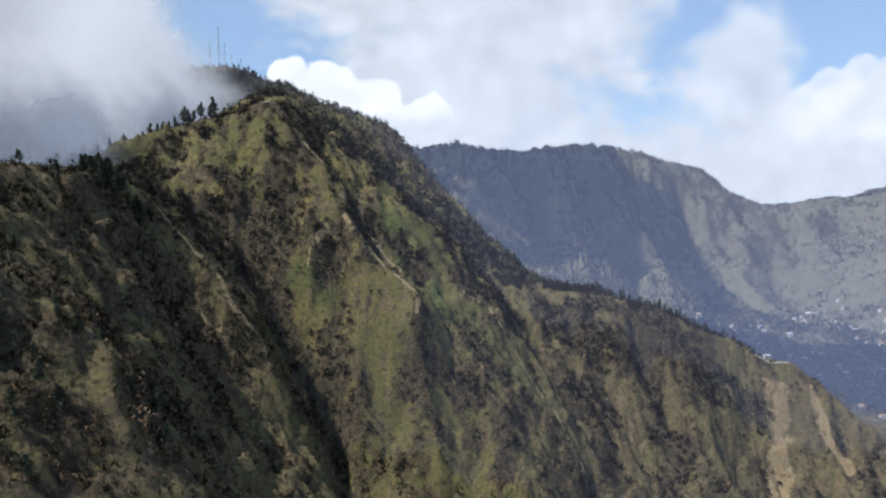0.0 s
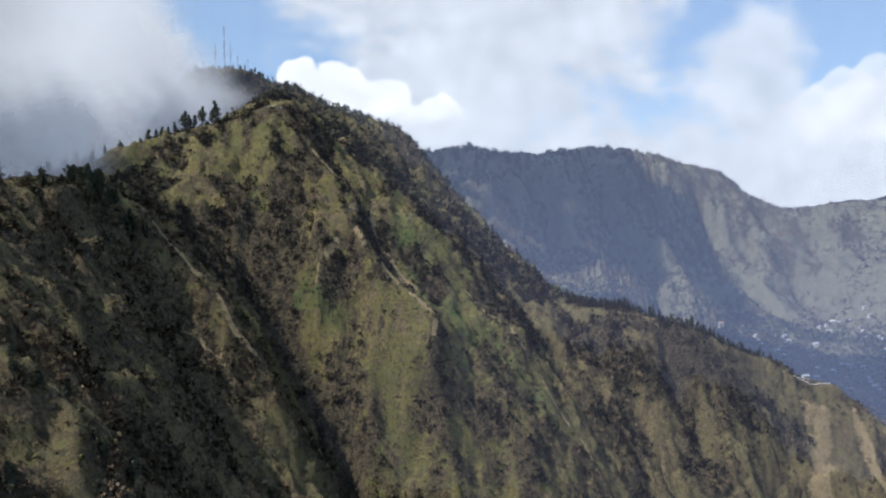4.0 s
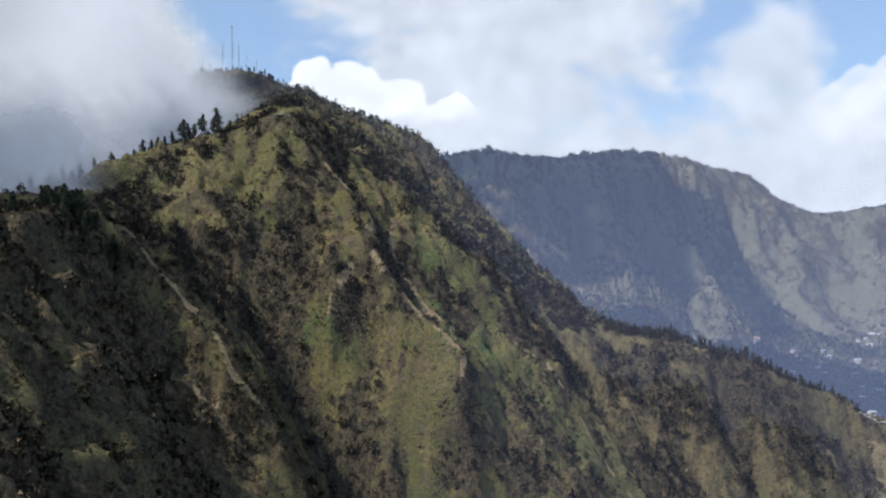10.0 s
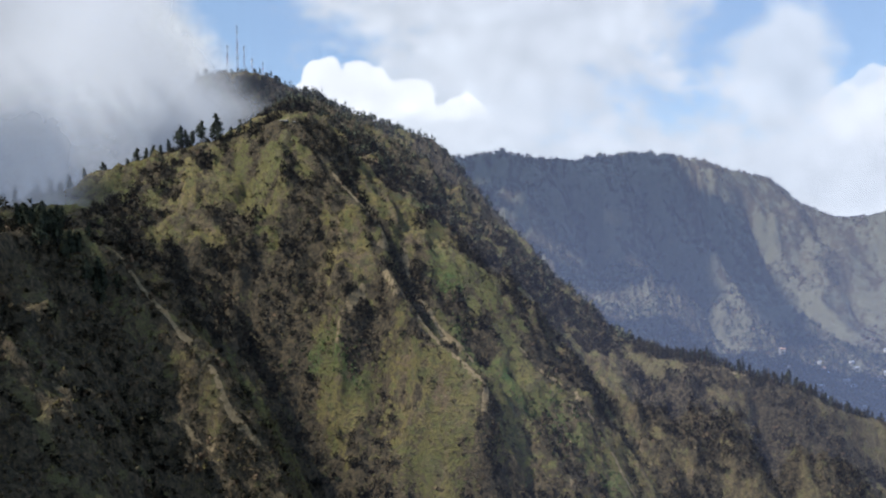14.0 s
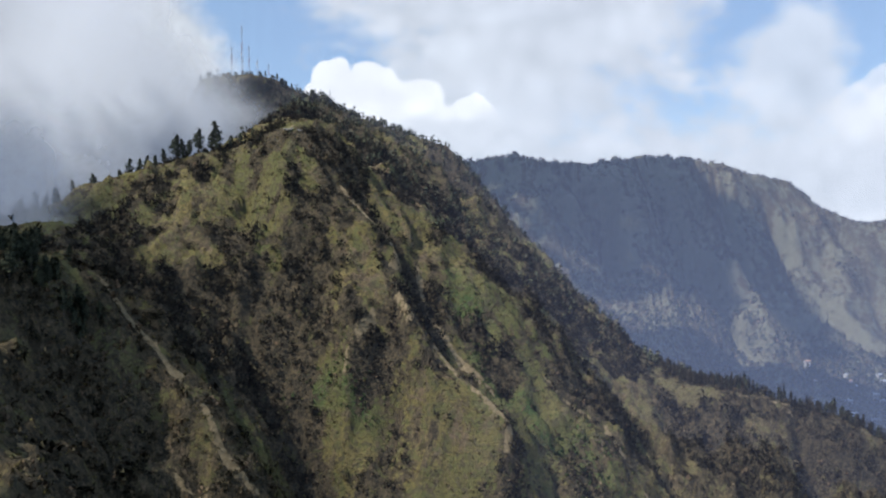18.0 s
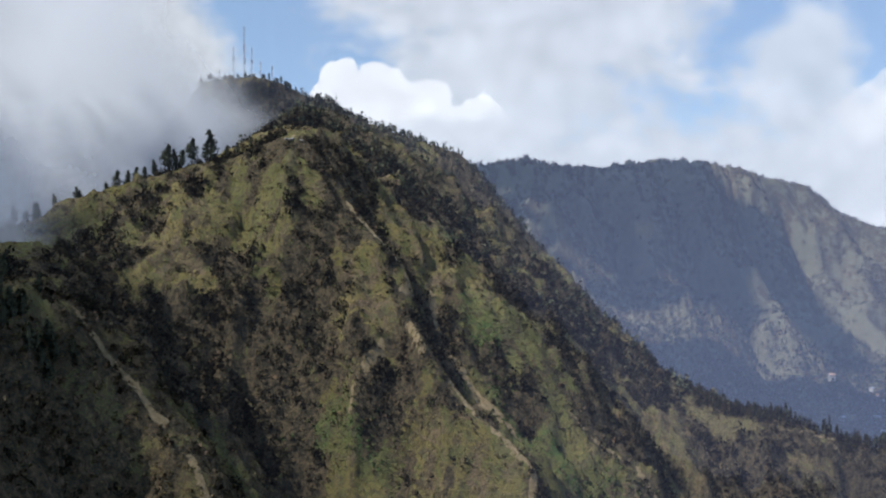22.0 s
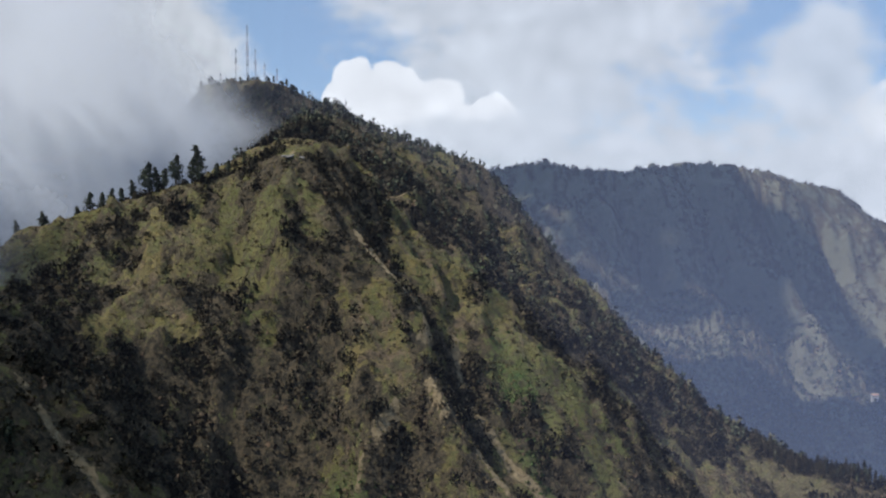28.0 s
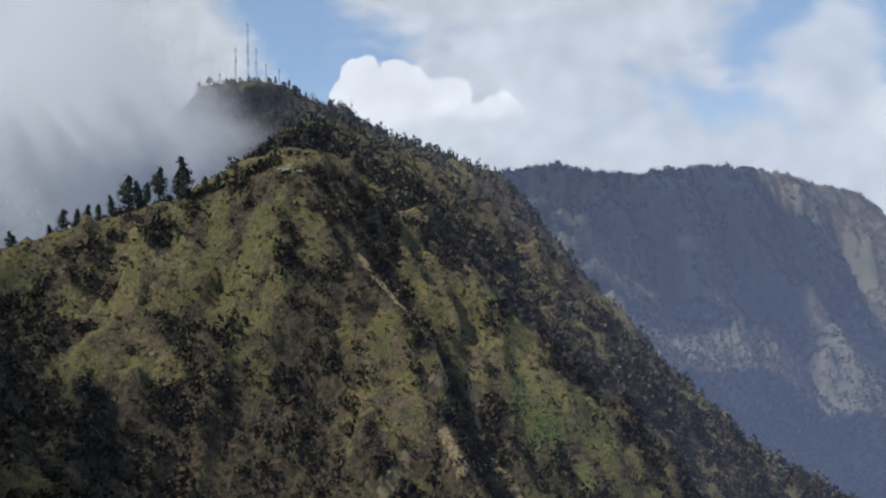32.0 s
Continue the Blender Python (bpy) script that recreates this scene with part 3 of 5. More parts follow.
def cover_bare(x, y):
    x, y = x - 1.6 * fbm(x, y, 16, 3, 5), y - 1.6 * fbm(x, y, 16, 3, 9)
    crest = np.maximum(np.maximum(run_near(x, y, ["path_spur"], 1.7), run_near(x, y, ["twin_spur"], 1.7) * ease(x, -8, 6)), 1.0 * run_near(x, y, ["split_spur", "third_rib"], 2.4)) * (1 - ease(y, 650, 670)) + 0.75 * run_near(x, y, ["scar_spur", "near_spur", "rib_a", "rib_b", "rib_c", "face_rib"], 1.2)
    streak = ease(fbm(x * 1.0, y * 0.45, 26, 4, 91, True), 0.75, 1.25)
    out = 0.9 * crest * ease(fbm(x, y, 11, 4, 95), -0.85, 0.25) + 0.16 * streak * ease(y, 230, 260) * (1 - ease(y, 760, 900))
    ragged = ease(fbm(x, y, 12, 4, 93), -1.1, -0.1)
    out = out + 0.95 * run_near(x, y, ["centre_spur"], 2.1) * (1 - ease(y, 634, 644)) * ease(y, 552, 560) * ease(fbm(x, y, 16, 3, 99), -1.1, -0.2)
    slide = ragged * np.maximum(run_near(x, y, ["scree_gully"], 13), run_near(x, y, ["scree_b"], 7)) * ease(x, 280, 300) * (1 - ease(y, 712, 724))
    scar = np.maximum(3.5 * bump(x, y, -87, 632, 3, 4.5), np.maximum(bump(x, y, -70, 600, 2.2, 4), 2 * bump(x, y, -150, 651, 5, 2.2)))
    road = 0.8 * run_near(x, y, ["road_crest"], 1.6) * ease(x, 128, 136) * (1 - ease(x, 176, 190)) + run_near(x, y, ["terrace_road", "zigzag"], 1.8)
    # far slopes take on more of the pale earth colour with distance and eastward
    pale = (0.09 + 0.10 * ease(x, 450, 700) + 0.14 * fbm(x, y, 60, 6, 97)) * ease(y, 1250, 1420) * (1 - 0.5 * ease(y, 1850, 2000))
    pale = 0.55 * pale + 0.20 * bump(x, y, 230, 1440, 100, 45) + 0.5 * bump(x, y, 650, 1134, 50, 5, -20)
    return np.clip(out + 0.85 * slide + 0.2 * scar + 0.75 * road + pale, 0, 1)


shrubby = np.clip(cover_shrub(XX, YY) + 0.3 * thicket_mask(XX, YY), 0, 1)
lush = cover_lush(XX, YY)
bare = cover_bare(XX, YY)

ground_mat, k, shader = material("hillside_grass_and_earth", 0.95)
place = k.add("ShaderNodeTexCoord").outputs["Object"]
att = k.tree.nodes.new("ShaderNodeAttribute")
att.attribute_name = "cover"
shrub_a, lush_a, bare_a = k.add("ShaderNodeSeparateColor", Color=att.outputs["Color"]).outputs
broad, fine, tuft = k.noise(place, 0.03, 5, 0.6), k.noise(place, 0.45, 7, 0.7), k.noise(place, 1.6, 4, 0.7)
middle = k.noise(place, 0.13, 7, 0.7, 0.6)
patchy = k.noise(k.scaled(place, (1.0, 1.0, 0.7)), 0.075, 7, 0.66, 0.8)
streaks = k.noise(k.scaled(place, (1.0, 1.0, 0.25)), 0.55, 5, 0.65)
grass = k.mix(k.ramp(broad, 0.38, 0.64), (0.164, 0.134, 0.043), (0.236, 0.183, 0.070))
grass = k.mix(k.ramp(patchy, 0.48, 0.60, 0, 0.85), grass, (0.190, 0.132, 0.082))
grass = k.mix(k.ramp(middle, 0.53, 0.41, 0, 0.6), grass, (0.110, 0.122, 0.042))
grass = k.mix(k.math("MULTIPLY", lush_a, k.ramp(middle, 0.3, 0.6)), grass, (0.075, 0.118, 0.036))
east_side, north_side, _ = k.split(place)
drier = k.math("MAXIMUM", k.ramp(east_side, 20.0, 120.0, 0.0, 0.6), k.ramp(north_side, 545.0, 480.0, 0.0, 0.5))
grass = k.mix(k.math("MULTIPLY", drier, k.ramp(middle, 0.36, 0.56, 0.45, 1.0)), grass, (0.178, 0.128, 0.078))
clump = k.noise(place, 0.24, 5, 0.62, 0.5)
grass = k.mix(k.ramp(clump, 0.53, 0.62, 0, 0.65), grass, (0.082, 0.066, 0.042))
# haze put into the colour: the far slopes turn greyer with distance
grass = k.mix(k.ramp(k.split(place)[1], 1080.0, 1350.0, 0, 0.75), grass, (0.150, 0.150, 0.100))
grass = k.mix(k.ramp(fine, 0.50, 0.66, 0, 0.75), grass, (0.088, 0.068, 0.042))
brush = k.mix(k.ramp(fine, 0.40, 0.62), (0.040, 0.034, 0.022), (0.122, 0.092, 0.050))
brush = k.mix(k.ramp(streaks, 0.52, 0.66, 0, k.ramp(k.split(place)[1], 500.0, 590.0, 0.75, 0.35)), brush, (0.195, 0.138, 0.082))
spread = k.math("ADD", k.math("MULTIPLY", k.math("SUBTRACT", fine, 0.5), 1.5), k.math("ADD", k.math("MULTIPLY", k.math("SUBTRACT", middle, 0.5), 1.8), k.math("MULTIPLY", k.math("SUBTRACT", patchy, 0.5), 1.6)))
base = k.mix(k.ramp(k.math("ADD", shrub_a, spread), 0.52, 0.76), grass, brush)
base = k.mix(k.ramp(tuft, 0.42, 0.72, 0.0, 0.45), base, (0.050, 0.044, 0.030), "MIX")
earth = k.mix(k.ramp(fine, 0.3, 0.7), (0.215, 0.158, 0.082), (0.325, 0.246, 0.136))
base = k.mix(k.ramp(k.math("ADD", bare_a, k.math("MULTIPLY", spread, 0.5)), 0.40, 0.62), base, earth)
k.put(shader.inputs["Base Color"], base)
relief = k.add("ShaderNodeBump", Strength=1.0, Distance=2.6, Height=k.math("ADD", fine, k.math("MULTIPLY", tuft, 0.4)))
k.put(shader.inputs["Normal"], relief.outputs[0])

index = np.arange(NX * NY).reshape(NY, NX)
quads = np.stack([index[:-1, :-1], index[:-1, 1:], index[1:, 1:], index[1:, :-1]], -1).reshape(-1, 4)
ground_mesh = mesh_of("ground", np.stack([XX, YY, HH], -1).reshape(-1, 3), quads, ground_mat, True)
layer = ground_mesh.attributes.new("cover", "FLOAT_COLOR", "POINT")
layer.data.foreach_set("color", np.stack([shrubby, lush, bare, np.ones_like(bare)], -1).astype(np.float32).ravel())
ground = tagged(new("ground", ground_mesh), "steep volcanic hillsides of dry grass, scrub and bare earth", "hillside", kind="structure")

# ---- plants ----
rng = np.random.default_rng(7)


def leaf_material(name, dark, light, dry):
    mat, k, shader = material(name, 0.95)
    shader.inputs["Specular IOR Level"].default_value = 0.03
    geo = k.tree.nodes.new("ShaderNodeNewGeometry")
    att = k.tree.nodes.new("ShaderNodeAttribute")
    att.attribute_name = "tint"
    col = k.mix(k.ramp(geo.outputs["Random Per Island"], 0.1, 0.95), dark, light)
    col = k.mix(k.ramp(att.outputs["Fac"], 0.5, 1.0), col, dry)
    k.put(shader.inputs["Base Color"], col)
    # leaves lie about the round of the plant, and catch the light so
    lie = k.tree.nodes.new("ShaderNodeAttribute")
    lie.attribute_name = "lie"
    turned = k.add("ShaderNodeVectorTransform", Vector=lie.outputs["Vector"])
    turned.vector_type, turned.convert_from, turned.convert_to = "NORMAL", "OBJECT", "WORLD"
    k.put(shader.inputs["Normal"], turned.outputs[0])
    return mat


def lying(cards, centre, gen, spread):
    """For every corner of the sprays, the way that they face: outward from the plant's middle, a little at random."""
    out = cards.mean(1) - centre
    out /= np.linalg.norm(out, axis=1, keepdims=True) + 1e-6
    out = out + gen.normal(size=out.shape) * spread
    out /= np.linalg.norm(out, axis=1, keepdims=True) + 1e-6
    return np.repeat(out[:, None], cards.shape[1], 1)


scrub_mat = leaf_material("scrub_leaves", (0.054, 0.043, 0.028), (0.104, 0.081, 0.045), (0.150, 0.102, 0.062))
tussock_mat = leaf_material("tussock_grass", (0.086, 0.072, 0.027), (0.197, 0.159, 0.058), (0.202, 0.140, 0.078))
needle_mat = leaf_material("tree_leaves", (0.023, 0.021, 0.014), (0.053, 0.047, 0.027), (0.074, 0.058, 0.034))
crown_mat = leaf_material("crown_leaves", (0.038, 0.042, 0.031), (0.108, 0.116, 0.066), (0.125, 0.112, 0.07))
fresh_mat = leaf_material("fresh_leaves", (0.050, 0.074, 0.026), (0.108, 0.146, 0.050), (0.120, 0.122, 0.052))
bark_mat, k, shader = material("grey_bark", 0.9)
grain = k.noise(k.scaled(k.add("ShaderNodeTexCoord").outputs["Object"], (3.0, 3.0, 0.6)), 2.0, 5, 0.65)
k.put(shader.inputs["Base Color"], k.mix(k.ramp(grain, 0.3, 0.7), (0.06, 0.05, 0.04), (0.17, 0.145, 0.12)))


def leaf_cards(centres, sizes, gen):
    """Small leaf sprays, each turned at random: corners as an array of (count, 3, 3)."""
    m = len(centres)
    a = gen.normal(size=(m, 3))
    a /= np.linalg.norm(a, axis=1, keepdims=True)
    b = np.cross(a, gen.normal(size=(m, 3)))
    b /= np.linalg.norm(b, axis=1, keepdims=True)
    s = np.asarray(sizes)[:, None]
    c = np.asarray(centres)
    return np.stack([c - s * a, c + s * (0.7 * a - 0.6 * b), c + s * (0.7 * a + 0.6 * b)], 1)


def bush_shape(gen, count, tall):
    """A rounded, uneven bush one metre in radius, from sprays."""
    lobes = gen.normal(size=(5, 3)) * (0.42, 0.42, 0.25 * tall) + (0, 0, 0.5 * tall)
    lobe = lobes[gen.integers(0, 5, count)]
    d = gen.normal(size=(count, 3))
    d /= np.linalg.norm(d, axis=1, keepdims=True)
    p = lobe + d * (0.52, 0.52, 0.45 * tall)
    p[:, 2] = np.abs(p[:, 2]) - 0.12
    return leaf_cards(p, gen.uniform(0.8, 1.3, count) * (1.75 / math.sqrt(count)), gen)


def spire_shape(gen, count):
    """A slim young tree, one metre in half width, about four high."""
    h = gen.uniform(0.05, 1.0, count) ** 0.8
    r = (1 - h) ** 0.7 * gen.uniform(0.2, 0.95, count) + 0.06
    a = gen.uniform(0, 2 * math.pi, count)
    p = np.stack([r * np.cos(a), r * np.sin(a), 0.3 + 3.6 * h + 0.15 * gen.normal(size=count)], 1)
    return leaf_cards(p, gen.uniform(0.2, 0.36, count), gen)


def scattered(name, shapes, x, y, radius, stretch, mat, label, category, sink=0.15):
    """Many plants in one mesh: each takes one of the shapes, turned and sized."""
    z = height(x, y) - sink * radius
    pick, spin = rng.integers(0, len(shapes), len(x)), rng.uniform(0, 2 * math.pi, len(x))
    tint = rng.uniform(0, 1, len(x))
    verts, tints, lies = [], [], []
    for s, shape in enumerate(shapes):
        sel = np.nonzero(pick == s)[0]
        flat = shape.reshape(-1, 3)
        ca, sa = np.cos(spin[sel])[:, None], np.sin(spin[sel])[:, None]
        px = (flat[:, 0] * ca - flat[:, 1] * sa) * radius[sel, None] + x[sel, None]
        py = (flat[:, 0] * sa + flat[:, 1] * ca) * radius[sel, None] + y[sel, None]
        pz = flat[:, 2] * (radius * stretch)[sel, None] + z[sel, None]
        verts.append(np.stack([px, py, pz], -1).reshape(-1, 3))
        tints.append(np.repeat(tint[sel], len(flat)))
        lie = lying(shape, np.array([0, 0, 0.2 * shape[..., 2].max()]), rng, 0.35).reshape(-1, 3)
        lies.append(np.stack([lie[:, 0] * ca - lie[:, 1] * sa, lie[:, 0] * sa + lie[:, 1] * ca, np.broadcast_to(lie[:, 2], (len(sel), len(lie)))], -1).reshape(-1, 3))
    verts = np.concatenate(verts)
    me = mesh_of(name, verts, np.arange(len(verts)).reshape(-1, 3), mat)
    me.attributes.new("tint", "FLOAT", "POINT").data.foreach_set("value", np.concatenate(tints).astype(np.float32))
    me.attributes.new("lie", "FLOAT_VECTOR", "POINT").data.foreach_set("vector", np.concatenate(lies).astype(np.float32).ravel())
    return tagged(new(name, me), label, category, kind="stuff")


bushes = [bush_shape(rng, 12, 1.0) for _ in range(7)] + [bush_shape(rng, 15, 1.4) for _ in range(4)]
thickets = [bush_shape(rng, 48, 1.2) for _ in range(7)]
spires = [spire_shape(rng, 90) for _ in range(5)]
woods = [bush_shape(rng, 28, 1.5) for _ in range(6)]
clumps = [bush_shape(rng, 9, 1.4) for _ in range(5)]


def candidates(count, x0, x1, y0, y1):
    return rng.uniform(x0, x1, count), rng.uniform(y0, y1, count)


# scrub on the near slopes
x, y = candidates(90000, -330, 450, 190, 800)
keep = rng.uniform(0, 1, len(x)) < np.clip((cover_shrub(x, y) - 0.30) * 0.8 * (0.6 + 0.9 * fbm(x, y, 9, 2, 131)), 0.12, 0.6) * steepness(x, y) * (1 - 0.5 * thicket_mask(x, y)) * (1 - 0.95 * cover_bare(x, y))
x, y = x[keep], y[keep]
radius = rng.uniform(0.45, 1.15, len(x)) * (0.75 + 1.0 * cover_shrub(x, y) ** 2) * np.where(rng.uniform(size=len(x)) < 0.1, 1.6, 1.0)
scattered("scrub", bushes, x, y, radius, rng.uniform(0.8, 1.4, len(x)), scrub_mat, "dense dark green and brown scrub on the grassy slopes", "scrub")
# tussocks and low shrubs that roughen the grass itself
x, y = candidates(150000, -330, 450, 190, 800)
keep = rng.uniform(0, 1, len(x)) < np.clip(0.62 + 0.35 * fbm(x, y, 14, 3, 151), 0.15, 1) * 0.62 * steepness(x, y) * (1 - 0.75 * cover_bare(x, y)) * (1 - 0.8 * thicket_mask(x, y))
x, y = x[keep], y[keep]
scattered("tussocks", [bush_shape(rng, 7, 0.8) for _ in range(8)], x, y, rng.uniform(0.35, 0.85, len(x)) * np.where(rng.uniform(size=len(x)) < 0.15, 1.5, 1.0), rng.uniform(0.7, 1.2, len(x)), tussock_mat, "olive and straw-coloured grass tussocks covering the slopes", "tussocks", 0.2)
# large dark bushes and thickets
x, y = candidates(44000, -330, 450, 190, 820)
keep = rng.uniform(0, 1, len(x)) < np.maximum(1.25 * thicket_mask(x, y) * (0.3 + 0.7 * ease(y, 520, 560)), 0.008) * steepness(x, y) * (1 - 0.8 * cover_bare(x, y))
near = y < 330
keep &= ~near | (rng.uniform(size=len(x)) < 0.8)
near = near[keep]
x, y = x[keep], y[keep]
size, stretch = rng.uniform(1.0, 2.6, len(x)) * np.where(rng.uniform(size=len(x)) < 0.12, 1.6, 1.0) * (1 + 0.3 * patches(x, y, SCRUB)), rng.uniform(0.9, 1.6, len(x))
scattered("thickets", thickets, x[~near], y[~near], size[~near], stretch[~near], needle_mat, "dark green bushes and thickets in the hollows", "thicket", 0.3)
scattered("near_thickets", [bush_shape(rng, 220, 1.3) for _ in range(4)], x[near], y[near], size[near], stretch[near], scrub_mat, "leafy green bushes on the lower spur", "thicket", 0.3)
# fresh green bushes in the moist folds
x, y = candidates(24000, -200, 120, 540, 740)
keep = rng.uniform(0, 1, len(x)) < 0.75 * patches(x, y, LUSH) * np.clip(0.5 + 0.9 * fbm(x, y, 11, 3, 137), 0, 1)
x, y = x[keep], y[keep]
scattered("green_bushes", bushes, x, y, rng.uniform(0.7, 1.7, len(x)), rng.uniform(0.8, 1.3, len(x)), fresh_mat, "fresh green bushes in the moist folds of the slope", "bushes", 0.25)
# slim young trees among it
x, y = candidates(9000, -330, 450, 230, 1000)
keep = rng.uniform(0, 1, len(x)) < np.clip((cover_shrub(x, y) - 0.6) * 0.4, 0.008, 0.3)
x, y = x[keep], y[keep]
scattered("saplings", spires, x, y, rng.uniform(0.8, 1.7, len(x)), rng.uniform(0.9, 1.3, len(x)), needle_mat, "slim dark young trees standing among the scrub", "sapling")
# woods on the summit and its flanks
x, y = candidates(15000, -440, 230, 735, 1110)
keep = rng.uniform(0, 1, len(x)) < np.clip((cover_shrub(x, y) - 0.36) * 0.75, 0.0, 0.6)
x, y = x[keep], y[keep]
scattered("summit_woods", woods, x, y, rng.uniform(1.4, 3.4, len(x)), rng.uniform(0.9, 1.6, len(x)), crown_mat, "dense dark woodland covering the summit and its flank", "woodland")
# trees dotted over the far mountain and the valley
x, y = candidates(46000, -350, 1700, 1120, 2330)
keep = rng.uniform(0, 1, len(x)) < np.clip(0.44 + 0.25 * (1 - ease(y, 1350, 1600)) + 0.22 * ease(y, 1600, 1800) * (1 - ease(x, 500, 750)) + 0.55 * fbm(x, y, 80, 4, 101) + 0.25 * sampled(EAST, x, y), 0.06, 0.95) * np.where(cover_bare(x, y) > 0.6, 0.3, 1.0)
x, y = x[keep], y[keep]
scattered("far_woods", clumps, x, y, rng.uniform(1.5, 3.6, len(x)), rng.uniform(0.9, 1.5, len(x)), scrub_mat, "dark trees dotted over the far mountain and valley", "woodland")

x, y = candidates(12000, 120, 850, 1130, 1580)
keep = rng.uniform(0, 1, len(x)) < np.clip(0.36 + 0.8 * fbm(x, y, 60, 4, 141), 0.06, 1) * (1 - 0.85 * bump(x, y, 230, 1445, 100, 45)) * (1 - 0.9 * bump(x, y, 650, 1134, 60, 12, -20))
x, y = x[keep], y[keep]
scattered("valley_woods", clumps, x, y, rng.uniform(1.8, 4.2, len(x)), rng.uniform(0.9, 1.6, len(x)), crown_mat, "dark woods on the lower slopes above the valley village", "woodland")

# trees along the far skyline
crest = np.array(RUNS["far_crest"][2:19], float)
f = rng.uniform(0, len(crest) - 1.001, 900)
i0 = f.astype(int)
p = crest[i0] + (crest[i0 + 1] - crest[i0]) * (f % 1)[:, None]
x, y = p[:, 0] + rng.normal(size=len(f)) * 12, p[:, 1] + rng.normal(size=len(f)) * 14
keep = rng.uniform(size=len(x)) < np.clip(0.6 + 0.8 * fbm(x, y, 60, 3, 121), 0.05, 1)
scattered("skyline_trees", clumps, x[keep], y[keep], rng.uniform(1.4, 3.0, keep.sum()), rng.uniform(1.0, 1.5, keep.sum()), needle_mat, "small dark trees along the far mountain skyline", "trees")


def tree_maker(seed, tall, wide, bare_below, count):
    """One highland tree: a leaning tapered trunk with limbs, and a crown of sprays round them. Two meshes."""
    gen = np.random.default_rng(seed)
    bm = bmesh.new()
    bend = gen.normal(size=2) * 0.035 * tall
    rings, sides = 9, 7

    def axis(f):
        return np.array([bend[0] * f * f, bend[1] * f * f, tall * f])

    def tube(points, radii, corners):
        last = None
        for p, r in zip(points, radii):
            ring = [bm.verts.new((p[0] + r * math.cos(2 * math.pi * j / corners), p[1] + r * math.sin(2 * math.pi * j / corners), p[2])) for j in range(corners)]
            if last:
                for j in range(corners):
                    bm.faces.new((last[j], last[(j + 1) % corners], ring[(j + 1) % corners], ring[j]))
            last = ring
        bm.faces.new(last)

    f = np.linspace(-0.04, 0.97, rings)
    tube([axis(v) for v in f], [0.022 * tall * (1.12 - v) * (1.35 if v < 0.02 else 1) for v in f], sides)
    sprays = []
    limbs = 44
    for j in range(limbs):
        v = bare_below + (0.97 - bare_below) * (j + gen.uniform(0, 0.8)) / limbs
        up = (v - bare_below) / (1 - bare_below)
        reach = wide * (1 - up) ** 0.7 * min(1, 0.6 + 2.0 * up) * gen.uniform(0.6, 1.12) + 0.02 * tall
        a = gen.uniform(0, 2 * math.pi)
        p0 = axis(v)
        p1 = p0 + (reach * math.cos(a), reach * math.sin(a), reach * gen.uniform(0.1, 0.55))
        mid = (p0 + p1) / 2 - (0, 0, 0.06 * reach)
        tube([p0, mid, p1], [0.0065 * tall * (1.1 - v), 0.0045 * tall * (1.1 - v), 0.002 * tall], 4)
        for q in np.linspace(0.35, 1.05, 3):
            sprays.append((p0 + (p1 - p0) * q, 0.28 * reach + 0.016 * tall))
    sprays.append((axis(1.0), 0.05 * tall))
    per = count // len(sprays)
    centre = np.concatenate([c + gen.normal(size=(per, 3)) * r * (0.6, 0.6, 0.5) for c, r in sprays])
    cards = leaf_cards(centre, gen.uniform(0.026, 0.050, len(centre)) * tall, gen)
    lie = lying(cards, cards.mean(1) * (0, 0, 1) - (0, 0, 0.08 * tall), gen, 0.4).reshape(-1, 3)
    cards = cards.reshape(-1, 3)
    trunk = bpy.data.meshes.new("trunk")
    bm.to_mesh(trunk)
    bm.free()
    trunk.materials.append(bark_mat)
    crown = mesh_of("crown", cards, np.arange(len(cards)).reshape(-1, 3), crown_mat)
    crown.attributes.new("tint", "FLOAT", "POINT").data.foreach_set("value", np.full(len(cards), gen.uniform(0.2, 0.75), np.float32))
    crown.attributes.new("lie", "FLOAT_VECTOR", "POINT").data.foreach_set("vector", lie.astype(np.float32).ravel())
    return trunk, crown


KINDS = [tree_maker(11, 10, 2.7, 0.16, 1250), tree_maker(12, 10, 3.1, 0.22, 1250), tree_maker(13, 10, 2.2, 0.12, 1150),
         tree_maker(14, 10, 3.4, 0.30, 1000), tree_maker(15, 10, 2.5, 0.40, 800)]
stock = []
for trunk, crown in KINDS:
    root = tagged(new("tree"), category="tree")
    for part_mesh, part_name in ((trunk, "trunk"), (crown, "crown")):
        ob = new(part_name, part_mesh)
        ob.parent = root
    stock.append(root)
used = set()


def tree(x, y, tall, kind, label, group):
    z = float(height(x, y)) - 0.25
    m = pose(x, y, z, 0, 0, rng.uniform(0, 360))
    root = stock[kind]
    if kind in used:
        root = copy_thing(root, m)
    used.add(kind)
    root.matrix_basis = m @ Matrix.Diagonal((tall / 11.5, tall / 11.5, tall / 10, 1))
    return tagged(root, label, "tree", group)


